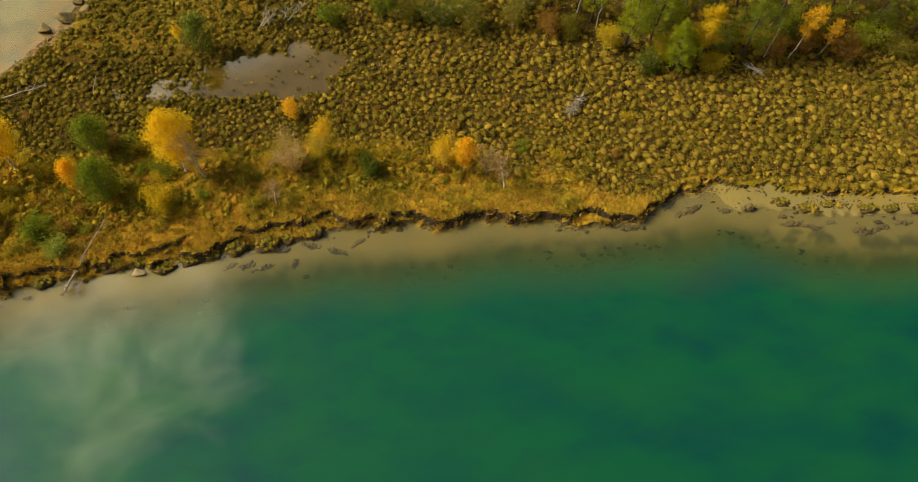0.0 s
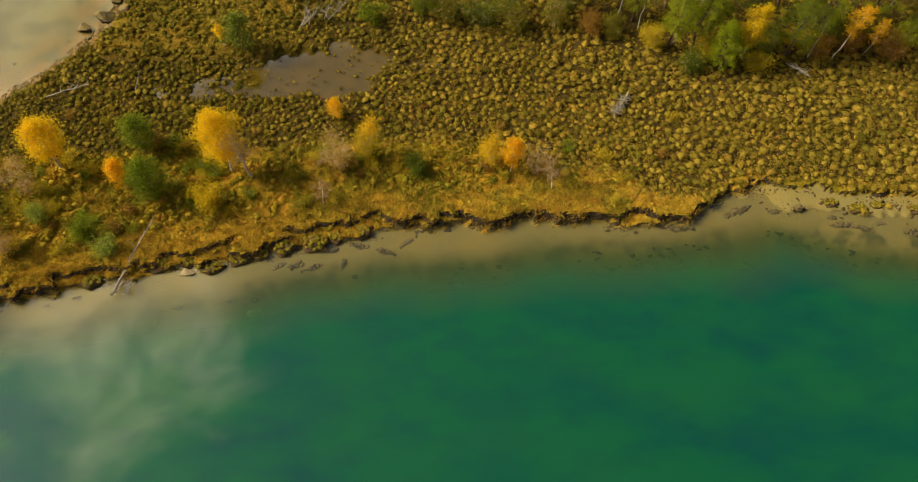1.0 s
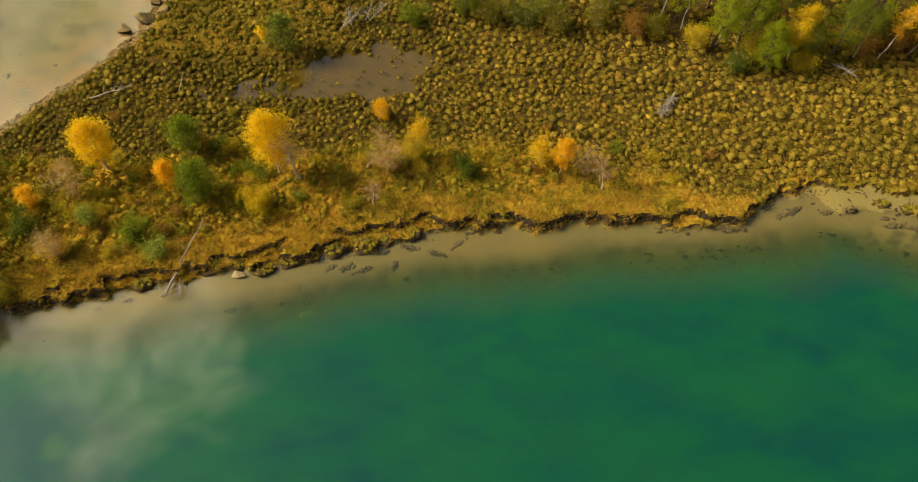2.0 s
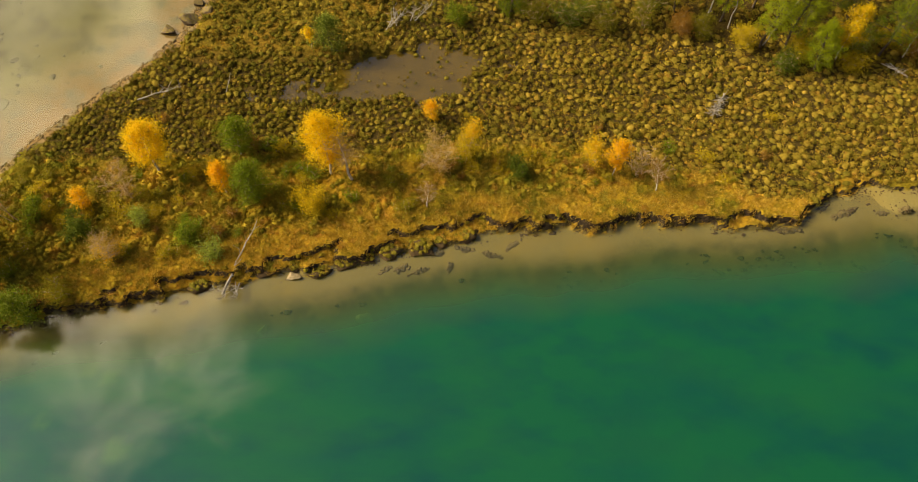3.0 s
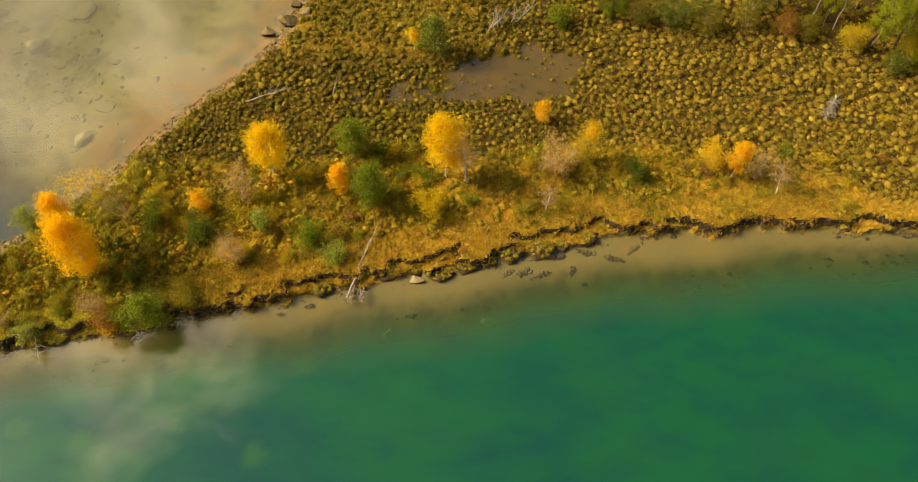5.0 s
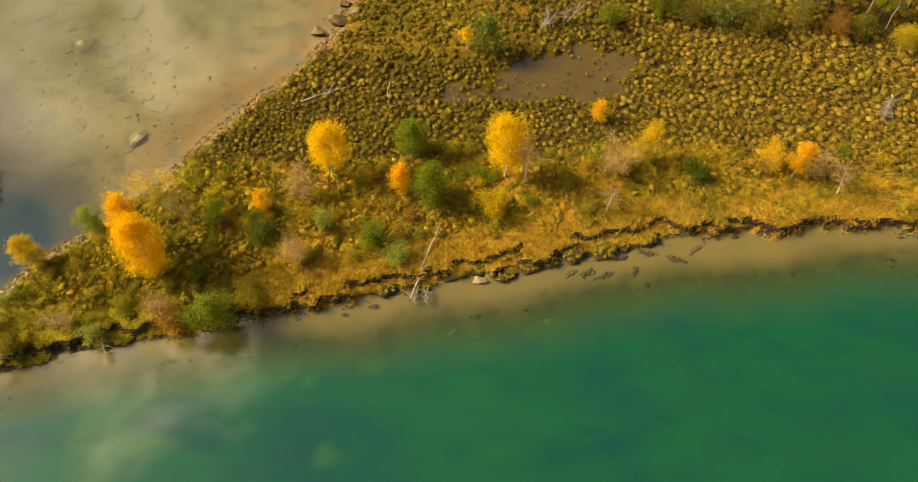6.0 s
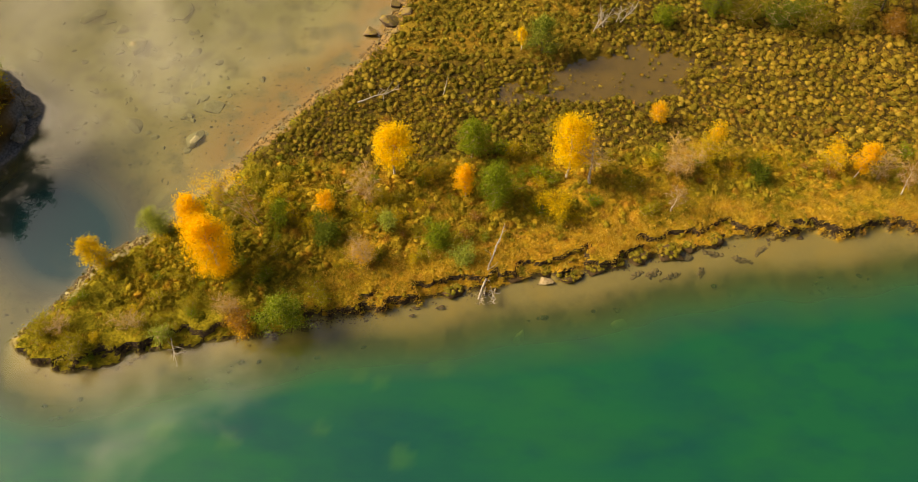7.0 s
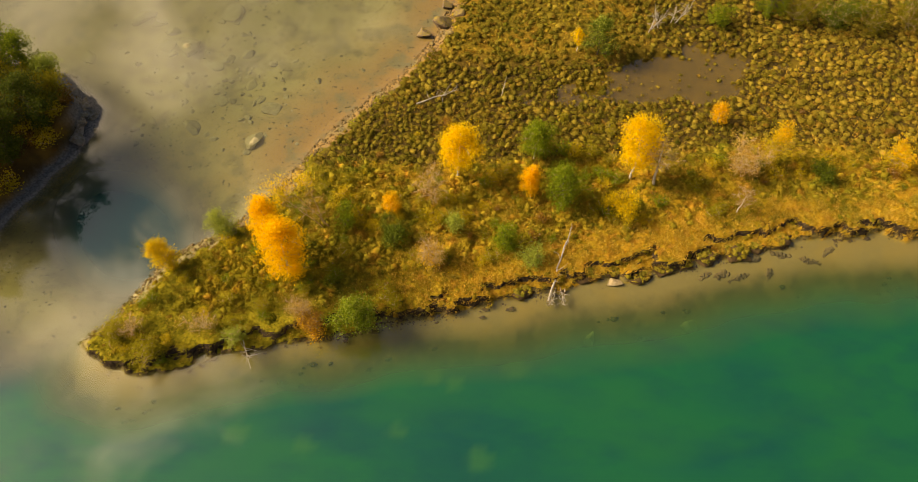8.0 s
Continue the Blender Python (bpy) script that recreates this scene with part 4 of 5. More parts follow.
GREENS = "green shrubs on the headland"
tree("green_birch", -23.7, 6.9, 3.0, 1.15, 31, "rounded green birch not yet turned", "tree", M_GREEN, M_BIRCH, 2200, 0.13, 0.2, 26, (0, 0), 0.05, group=GREENS, cluster=0.18)
tree("green_birch", -22.2, 3.4, 2.9, 1.35, 32, "dense green birch beside an orange birch", "tree", M_GREEN, M_BIRCH, 2800, 0.13, 0.1, 30, (0, 0.02), 0.05, group=GREENS, cluster=0.2)
tree("willow_shrub", -32.1, 0.8, 1.3, 1.0, 33, "low dark green willow shrub", "shrub", M_DARKGREEN, M_BARK, 1100, 0.13, 0.1, 20, (0, 0), 0.03, stems=4, group=GREENS, cluster=0.18)
tree("willow_shrub", -28.5, 1.4, 1.4, 0.55, 34, "small fresh green shrub", "shrub", M_PALE, M_BARK, 420, 0.13, 0.1, 14, (0, 0), 0.03, group=GREENS, cluster=0.16)
tree("young_spruce", -19.0, 16.1, 2.9, 1.5, 35, "grey-green young tree beside the pool", "tree", M_DARKGREEN, M_BARK, 1300, 0.14, 0.05, 30, (-0.05, 0.02), 0.05, group=GREENS, cluster=0.18, shape=0.3, extra=(M_PALE, 500, 0.5, 1.2, ""))
tree("willow_shrub", -42.0, 1.4, 1.9, 1.0, 36, "pale silvery green willow at the water", "shrub", M_PALE, M_BARK, 1300, 0.12, 0.1, 24, (-0.08, 0.05), 0.04, stems=3, group=GREENS, cluster=0.17)
tree("willow_shrub", -25.4, 0.4, 1.0, 1.0, 37, "low green willow shrub in grass", "shrub", M_GREEN, M_BARK, 800, 0.13, 0.1, 18, (0, 0), 0.03, stems=4, group=GREENS, cluster=0.2)
tree("willow_shrub", -24.0, -0.6, 0.9, 0.8, 38, "low pale green willow shrub in grass", "shrub", M_PALE, M_BARK, 560, 0.13, 0.1, 16, (0, 0), 0.03, stems=3, group=GREENS, cluster=0.2)
tree("willow_shrub", -6.4, 5.5, 0.9, 1.0, 39, "low dark green willow shrub", "shrub", M_DARKGREEN, M_BARK, 900, 0.13, 0.1, 18, (0, 0), 0.03, stems=4, group=GREENS, cluster=0.18)
tree("willow_shrub", -10.1, 19.2, 1.6, 1.0, 40, "bright green shrub at the back of the bog", "shrub", M_GREEN, M_BARK, 900, 0.13, 0.1, 18, (0, 0), 0.03, stems=3, group=GREENS, cluster=0.2)
tree("willow_shrub", -33.5, -4.4, 2.9, 1.45, 41, "green willow overhanging the cut bank", "shrub", M_GREEN, M_BARK, 1700, 0.13, 0.1, 24, (0.0, -0.18), 0.04, stems=4, group=GREENS, cluster=0.2, extra=(M_PALE, 500, 0.3, 1.2, ""))
tree("willow_shrub", -36.1, -4.9, 1.6, 0.95, 42, "rusty yellow shrub on the cut bank", "shrub", M_RUST, M_TWIG, 700, 0.13, 0.1, 20, (0.0, -0.12), 0.04, stems=4, cluster=0.18, extra=(M_ORANGE, 420, 0.0, 0.6, ""))
tree("willow_shrub", -40.0, -5.4, 1.3, 0.8, 43, "pale green shrub hanging over the water", "shrub", M_PALE, M_TWIG, 420, 0.12, 0.1, 18, (0.1, -0.35), 0.03, stems=3, group=GREENS, cluster=0.16)
tree("willow_shrub", -35.0, 1.9, 1.4, 0.9, 44, "green shrub under a bare leaning one", "shrub", M_GREEN, M_BARK, 800, 0.13, 0.1, 18, (0, 0), 0.03, stems=3, group=GREENS, cluster=0.2)
tree("willow_shrub", -46.2, -5.6, 1.1, 1.0, 45, "olive shrub at the very tip of the headland", "shrub", M_OLIVE, M_TWIG, 700, 0.12, 0.1, 20, (-0.15, -0.1), 0.03, stems=4, group=GREENS, cluster=0.18)
tree("willow_shrub", -44.2, -6.4, 1.0, 1.0, 46, "olive shrub with bare twigs over the water", "shrub", M_OLIVE, M_TWIG, 620, 0.12, 0.1, 20, (0.0, -0.25), 0.03, stems=4, group=GREENS, cluster=0.18)
tree("willow_shrub", -31.6, -3.0, 1.0, 0.8, 47, "low olive shrub near the cut bank", "shrub", M_OLIVE, M_TWIG, 560, 0.12, 0.1, 16, (0, 0), 0.03, stems=3, group=GREENS, cluster=0.18)

BARE = "half-bare shrubs on the headland"
tree("bare_shrub", -29.5, 3.3, 3.2, 1.25, 51, "leafless grey-brown shrub with fine twigs", "shrub", M_DRYLEAF, M_TWIG, 520, 0.09, 0.15, 44, (-0.06, 0), 0.04, stems=3, group=BARE, sub=7, cluster=0.2)
tree("bare_shrub", -29.6, -0.8, 2.2, 1.3, 52, "brown twiggy shrub keeping some yellow leaves", "shrub", M_DRYLEAF, M_TWIG, 600, 0.10, 0.1, 44, (0, 0), 0.04, stems=4, group=BARE, sub=6, cluster=0.2, extra=(M_ORANGE, 260, 0.0, 0.5, ""))
tree("bare_shrub", -11.2, 5.6, 3.0, 1.5, 53, "large grey-brown shrub nearly bare of leaves", "shrub", M_DRYLEAF, M_TWIG, 1000, 0.10, 0.1, 50, (-0.02, 0), 0.05, stems=4, group=BARE, sub=7, cluster=0.2, extra=(M_RUST, 300, 0.0, 0.5, ""))
tree("willow_shrub", -9.6, 6.4, 3.1, 1.1, 54, "yellow-green shrub with an orange top", "shrub", M_OLIVEY, M_TWIG, 1000, 0.12, 0.1, 28, (0, 0), 0.04, stems=3, cluster=0.2, extra=(M_ORANGE, 240, 0.75, 1.3, ""))
tree("bare_birch", -11.9, 2.9, 2.0, 0.75, 55, "small bare birch with a white forked stem", "sapling", M_RUST, M_BIRCH, 260, 0.09, 0.3, 26, (0.06, 0), 0.045, group=BARE, sub=7, cluster=0.16)
tree("bare_birch", 1.9, 4.3, 2.3, 0.9, 56, "small bare birch with a leaning pale stem", "sapling", M_RUST, M_BIRCH, 320, 0.09, 0.35, 28, (-0.15, 0.05), 0.045, group=BARE, sub=7, cluster=0.18)
tree("bare_shrub", 0.9, 5.6, 1.8, 1.1, 57, "mauve-brown leafless shrub beside a bare birch", "shrub", M_DRYLEAF, M_TWIG, 300, 0.09, 0.1, 40, (0, 0), 0.035, stems=4, group=BARE, sub=7, cluster=0.2)
tree("bare_birch", -16.5, 4.9, 4.2, 1.1, 58, "bare grey birch beside a golden one", "tree", M_DRYLEAF, M_BIRCH, 380, 0.09, 0.42, 34, (-0.03, -0.02), 0.10, group=BARE, sub=8, cluster=0.18)
tree("bare_shrub", -35.9, 1.5, 4.6, 1.0, 59, "tall leaning bare shrub with a yellow leafy top", "shrub", M_DRYLEAF, M_TWIG, 420, 0.10, 0.2, 40, (-0.42, 0.10), 0.05, stems=3, group=BARE, sub=6, cluster=0.2, extra=(M_YELLOW, 420, 0.68, 1.3, ""))
tree("bare_shrub", -36.5, -4.0, 1.7, 1.0, 60, "grey leafless shrub above the cut bank", "shrub", M_DRYLEAF, M_TWIG, 420, 0.09, 0.1, 40, (0, 0), 0.035, stems=4, group=BARE, sub=6, cluster=0.2)
tree("bare_shrub", -45.6, -5.2, 1.3, 1.0, 61, "dark leafless shrub at the headland tip", "shrub", M_DRYLEAF, M_TWIG, 160, 0.09, 0.1, 36, (-0.05, 0), 0.03, stems=4, group=BARE, sub=6, cluster=0.2)
tree("bare_shrub", -41.6, -4.9, 1.2, 0.9, 62, "grey leafless shrub above the cut bank", "shrub", M_DRYLEAF, M_TWIG, 200, 0.09, 0.1, 36, (0, 0), 0.03, stems=4, group=BARE, sub=6, cluster=0.2)

# scrub between bog and grass, and on the tip
scrub_rng = np.random.default_rng(77)
SCRUB = []
for k, (leaf, lab) in enumerate(((M_OLIVE, "low olive willow scrub"), (M_OLIVEY, "low yellow-olive willow scrub"), (M_GREEN, "low green willow scrub"),
                                 (M_RUST, "low rusty dwarf birch scrub"), (M_OLIVE, "low olive willow scrub"))):
    SCRUB.append(tree("scrub_bush", -20 - k, 7.5, 0.8, 0.7, 200 + k, lab, "scrub", leaf, M_TWIG, 210, 0.145, 0.05, 8, (0, 0), 0.02, stems=4, sub=1, group="low scrub on the headland", cluster=0.17))
count = 0
while count < 275:
    bx, by = (scrub_rng.uniform(-47, -36), scrub_rng.uniform(-7, 6)) if count % 4 == 0 else (scrub_rng.uniform(-47, 12), scrub_rng.uniform(-4, 11))
    tz, te, tb = [q[0] for q in terrain(np.array([bx]), np.array([by]))[:3]]
    near_tip = bx < -36
    if te < 0.5 or (tb > 0.6 and scrub_rng.uniform() < 0.85) or (not near_tip and te < 2.4) or (bx > -8 and by < 4.5):
        continue
    m = pose(bx, by, tz - 0.03, 0, 0, scrub_rng.uniform(0, 360)) @ Matrix.Scale((0.3 + 0.95 * scrub_rng.beta(1.6, 2.2)) * (0.6 if near_tip else 0.8), 4)
    copy_thing(SCRUB[int(scrub_rng.choice((0, 2, 4, 0, 1)) if near_tip else scrub_rng.integers(0, 5))], m)
    count += 1

for k in range(70):
    bx, by = scrub_rng.uniform(-61, -52.6), scrub_rng.uniform(0.5, 15)
    hz, he, hb, hbay, hi, hp = [q[0] for q in terrain(np.array([bx]), np.array([by]))]
    if hi > 0.75:
        copy_thing(SCRUB[int(scrub_rng.choice((0, 3, 3, 1)))], pose(bx, by, hz - 0.05, 0, 0, scrub_rng.uniform(0, 360)) @ Matrix.Scale(scrub_rng.uniform(0.7, 1.4), 4))

# wood at the back
WOOD = "wood behind the bog"


def pine(x, y, tall, radius, seed, label="green pine with a loose rounded crown", leaf=M_PINE, lean=(0, 0), n=3200, base=0.25):
    return tree("pine_tree", x, y, tall * 1.2, radius * 0.85, seed, label, "tree", leaf, M_BARK, n, 0.17, base, 46, lean, 0.10, group=WOOD, cluster=0.10, rise=0.3, shape=0.32, up=0.3, narrow=0.24)


pine(10.9, 17.0, 5.2, 1.5, 301, lean=(0.08, 0))
pine(12.6, 16.6, 5.4, 1.7, 302)
pine(14.2, 14.9, 3.4, 1.5, 303, base=0.1)
pine(13.8, 18.0, 5.6, 1.7, 304)
pine(18.9, 16.2, 5.0, 2.0, 305, "broad rounded olive pine at the edge of the wood", M_GREEN)
pine(21.0, 18.2, 5.8, 1.8, 306)
pine(17.0, 18.8, 5.4, 1.7, 307, leaf=M_DARKGREEN)
pine(25.5, 19.2, 5.6, 1.8, 308, leaf=M_PINE)
pine(28.6, 18.6, 5.2, 1.8, 309, leaf=M_DARKGREEN)
pine(31.4, 18.2, 5.0, 1.7, 310)
pine(23.4, 20.4, 6.0, 1.8, 311, leaf=M_DARKGREEN)
pine(8.6, 19.6, 4.6, 1.5, 312, leaf=M_PINE)
pine(5.4, 20.6, 4.2, 1.6, 313, leaf=M_OLIVE)
pine(-6.4, 20.4, 2.6, 1.5, 314, leaf=M_GREEN, base=0.05)
pine(15.8, 21.0, 6.0, 1.8, 315)
pine(19.6, 21.2, 6.0, 1.8, 316)
pine(28.0, 21.5, 6.0, 1.9, 317)
pine(32.5, 21.5, 6.0, 1.9, 318)
pine(11.2, 21.0, 5.6, 1.7, 319)
for k, (bx, by, hh, rr, mat) in enumerate(((-4.6, 19.6, 1.8, 1.5, M_THICKET), (-2.2, 19.2, 2.0, 1.6, M_DARKGREEN), (0.4, 18.6, 2.2, 1.7, M_THICKET), (2.8, 18.8, 2.2, 1.6, M_THICKET),
                                           (-0.8, 20.6, 2.4, 1.6, M_DARKGREEN), (5.6, 18.4, 1.6, 1.2, M_RUST), (9.6, 17.2, 2.0, 1.2, M_OLIVEY), (20.8, 16.6, 1.8, 1.2, M_RUST),
                                           (26.4, 16.4, 1.8, 1.4, M_RUST), (29.6, 16.6, 1.7, 1.4, M_THICKET), (31.8, 16.0, 1.5, 1.2, M_THICKET), (16.6, 14.9, 1.3, 1.0, M_OLIVEY),
                                           (3.6, 20.8, 2.6, 1.6, M_DARKGREEN), (23.2, 17.0, 1.5, 1.1, M_RUST), (12.2, 14.9, 1.3, 1.0, M_DARKGREEN), (17.4, 16.6, 1.6, 1.2, M_PALE), (15.2, 16.6, 1.9, 1.2, M_THICKET), (21.8, 18.0, 2.0, 1.3, M_DARKGREEN), (24.4, 18.2, 2.2, 1.3, M_THICKET), (27.4, 17.6, 2.0, 1.3, M_PINE),
                                           (30.6, 18.0, 2.0, 1.4, M_THICKET), (7.0, 18.0, 1.5, 1.1, M_THICKET), (19.8, 17.4, 1.7, 1.2, M_OLIVEY), (33.6, 17.2, 1.8, 1.4, M_THICKET), (13.2, 16.0, 1.5, 1.0, M_OLIVEY))):
    tree("woodland_shrub", bx, by, hh, rr, 400 + k, {M_RUST: "rusty brown shrub at the edge of the wood"}.get(mat, "olive green shrub at the edge of the wood"), "shrub", mat, M_TWIG,
         1100, 0.13, 0.08, 26, (0, 0), 0.04, stems=4, group=WOOD, cluster=0.22)

# islet wood, with shade painted into the leaves of the near slope
ISLE = "trees on the rocky islet"
for k, (bx, by, hh, rr, mat) in enumerate(((-54.6, 8.3, 4.2, 2.0, M_SHADED_ALDER), (-55.6, 5.6, 4.4, 2.0, M_SHADED_ALDER), (-56.8, 3.2, 4.0, 1.7, M_SHADED_ALDER), (-58.2, 10.6, 4.0, 1.9, M_SUNLIT_ALDER),
                                           (-57.4, 13.4, 2.8, 1.5, M_SUNLIT_ALDER), (-59.6, 7.2, 4.8, 2.0, M_SHADED_ALDER), (-59.6, 1.6, 5.4, 1.9, M_SHADED_ALDER), (-61.2, 13.0, 4.2, 1.9, M_SUNLIT_ALDER),
                                           (-54.6, 11.0, 1.4, 1.0, M_OLIVE), (-57.4, 8.4, 2.4, 1.6, M_OLIVE), (-59.4, 4.6, 4.6, 1.9, M_SHADED_ALDER), (-62.4, 9.8, 5.0, 2.1, M_SUNLIT_ALDER),
                                           (-56.0, 10.2, 1.6, 1.2, M_OLIVE), (-55.4, 12.4, 1.9, 1.0, M_PALE), (-60.2, 15.0, 3.4, 1.6, M_SUNLIT_ALDER), (-62.6, 5.4, 5.2, 2.0, M_SHADED_ALDER))):
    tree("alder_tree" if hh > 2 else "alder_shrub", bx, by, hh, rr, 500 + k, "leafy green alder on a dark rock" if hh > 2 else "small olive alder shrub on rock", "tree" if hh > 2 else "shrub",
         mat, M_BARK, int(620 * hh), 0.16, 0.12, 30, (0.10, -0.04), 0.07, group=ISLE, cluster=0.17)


# ---- dead wood ----
def dead_log(name, a, b, thick, seed, label, twigs=14, twig_len=0.8):
    rng = np.random.default_rng(seed)
    a, b = np.array(a, float), np.array(b, float)
    ob = thing(name, tuple(a), label, "dead wood")
    u = np.linspace(0, 1, 8)
    pts = (b - a)[None, :] * u[:, None] + rng.normal(size=(8, 3)) * np.array([0.04, 0.04, 0.02]) * np.linalg.norm(b - a) * 0.25
    pts[:, 2] = np.maximum(pts[:, 2], (b - a)[2] * u)
    tw = [tube_fixed(pts, thick * (1 - 0.75 * u), 7)]
    ax = unit(b - a)
    for k in range(twigs):
        p = pts[0] + (pts[-1] - pts[0]) * rng.uniform(0.2, 1)
        d = unit(ax * 0.6 + rng.normal(size=3) * 0.8 + np.array([0, 0, 0.25]))
        ln = twig_len * rng.uniform(0.4, 1.1)
        q = p + d * ln
        q[2] = max(q[2], 0.02)
        tw.append(tube_fixed([p, (p + q) / 2 + rng.normal(size=3) * 0.06, q], [0.022, 0.014, 0.006], 4))
    part("trunk", mesh_np("trunk", *joined(tw), True), M_DEAD, ob)
    return ob


dead_log("fallen_trunk", (-23.2, -2.9, 0.15), (-21.75, 1.5, 1.0), 0.075, 601, "bleached fallen trunk lying across the cut bank", 10, 0.9)
dead_log("fallen_trunk", (-31.2, 11.2, 0.75), (-28.6, 12.25, 0.95), 0.06, 602, "bleached branchy trunk lying on tussocks", 16, 0.8)
dead_log("standing_stick", (-25.6, 12.2, 0.5), (-25.3, 13.2, 1.3), 0.03, 603, "thin leaning bleached stick", 3, 0.4)
dead_log("dead_spruce_top", (7.5, 12.3, 0.75), (6.4, 10.4, 0.65), 0.05, 604, "dead grey spruce top lying on tussocks", 90, 0.8)
dead_log("leaning_trunk", (7.2, 19.1, 0.7), (8.2, 20.4, 4.2), 0.07, 605, "bleached dead trunk leaning at the edge of the wood", 4, 0.5)
dead_log("leaning_trunk", (20.4, 15.9, 0.7), (21.2, 17.0, 3.4), 0.045, 607, "pale dead stem leaning at the edge of the wood", 3, 0.4)
dead_log("leaning_trunk", (8.9, 18.6, 0.7), (9.1, 19.4, 4.4), 0.05, 608, "pale dead stem standing at the edge of the wood", 3, 0.4)
dead_log("leaning_trunk", (11.0, 16.9, 0.7), (12.4, 17.6, 4.0), 0.05, 606, "grey dead trunk leaning against a pine", 12, 0.6)
for k in range(5):
    r0 = np.random.default_rng(610 + k)
    px, py = -14.2 + r0.uniform(-1.3, 1.3), 18.6 + r0.uniform(-0.7, 0.7)
    dead_log("dead_branch", (px, py, 0.8), (px + r0.uniform(-0.2, 1.5), py + r0.uniform(0.5, 1.5), 1.3), 0.035, 620 + k, "grey dead branch in a tangled heap", 14, 0.9)
for k in range(3):
    r0 = np.random.default_rng(630 + k)
    dead_log("dead_branch", (18.7 + 0.3 * k, 15.2, 0.8), (19.4 + 0.2 * k, 14.4 - 0.2 * k, 0.9), 0.03, 640 + k, "grey dead branch at the edge of the wood", 8, 0.6)
for k in range(4):
    r0 = np.random.default_rng(650 + k)
    px = -23.0 + 0.25 * k
    dead_log("dead_twigs", (px, -2.2, 0.4), (px + r0.uniform(-0.5, 0.5), -3.1, 0.12), 0.014, 660 + k, "bleached twigs hanging over the bank", 12, 0.45)
dead_log("dead_twigs", (-39.6, -5.7, 0.6), (-39.1, -7.0, 0.25), 0.03, 670, "bare branch reaching over the water", 16, 0.7)


# ---- stones and sods ----
def boulder_mesh(seed, flat=0.6, subdiv=3, cuts=16):
    """A broken stone: a ball cut by many planes, with a rough skin."""
    rng = np.random.default_rng(seed)
    bm = bmesh.new()
    bmesh.ops.create_icosphere(bm, subdivisions=subdiv, radius=1)
    planes = [(Vector(unit(rng.normal(size=3))), rng.uniform(0.42, 0.82)) for _ in range(cuts)]
    off = Vector(rng.uniform(-40, 40, 3))
    for v in bm.verts:
        for nrm, dist in planes:
            over = v.co.dot(nrm) - dist
            if over > 0:
                v.co -= nrm * over * 0.97
        v.co *= 1.25 + 0.07 * noise.noise(v.co * 2.5 + off) + 0.05 * noise.noise(v.co * 6 + off)
        v.co.z *= flat
    me = bpy.data.meshes.new("boulder")
    bm.to_mesh(me)
    bm.free()
    return me


def lone(name, me, mat, at, size, label, category, group="", turn=0.0, tilt=0.0, stretch=1.0):
    data = me.copy()
    data.materials.append(mat)
    ob = new(name, data)
    ob.matrix_world = pose(*at, tilt, 0, turn) @ Matrix.Diagonal((size * stretch, size, size, 1))
    return tagged(ob, label, category, group)


STONES = [boulder_mesh(700 + k, f) for k, f in enumerate((0.6, 0.5, 0.7, 0.25, 0.2, 0.55))]
for k, (bx, by, sz, h) in enumerate(((-31.1, 18.6, 0.55, 0), (-29.8, 19.6, 0.65, 2), (-29.5, 21.6, 0.5, 5), (-28.6, 20.6, 0.45, 1), (-30.4, 17.5, 0.22, 0), (-29.2, 18.4, 0.3, 2))):
    lone("boulder", STONES[h], M_STONE, (bx, by, max(0.02, height(bx, by)) + sz * 0.22), sz, "mossy brown boulder on the bay shore", "boulder", "boulders on the bay shore", 40 * k)
for k, (bx, by, sz, h) in enumerate(((-41.0, 11.5, 0.62, 3), (-41.7, 8.9, 0.62, 1), (-48.0, 17.7, 0.85, 2), (-49.6, 18.2, 0.7, 4), (-45.7, 21.4, 0.85, 3), (-49.6, 19.5, 0.5, 5), (-52.2, 21.2, 0.8, 1),
                                     (-55.1, 16.8, 0.6, 4), (-45.7, 16.0, 0.5, 3), (-42.8, 14.0, 0.42, 4), (-46.0, 10.1, 0.6, 1), (-51.0, 20.5, 0.5, 0), (-47.6, 14.6, 0.5, 4), (-44.6, 12.6, 0.45, 3), (-43.6, 17.0, 0.4, 1))):
    lone("sunken_slab" if h in (3, 4) else "sunken_boulder", STONES[h], M_SUNK, (bx, by, height(bx, by) + sz * 0.04), sz, "pale silt-covered stone under shallow bay water", "stone", "stones under the bay", 67 * k, 0, 1.25)
for k, (bx, by, sz, h) in enumerate(DROWNED):
    bed = height(bx, by)
    rock = lone("sunken_boulder", STONES[h], M_DROWNED, (bx, by, bed - 0.05), sz, "pale boulder under green lake water", "stone", "boulders under the lake", 53 * k + 80, 0, 1.2)
    top = max(v.co.z for v in STONES[h].vertices) * sz
    rock.matrix_world = rock.matrix_world @ Matrix.Diagonal((1, 1, max(0.5, (-0.45 - bed) / top), 1))
rub = np.random.default_rng(720)
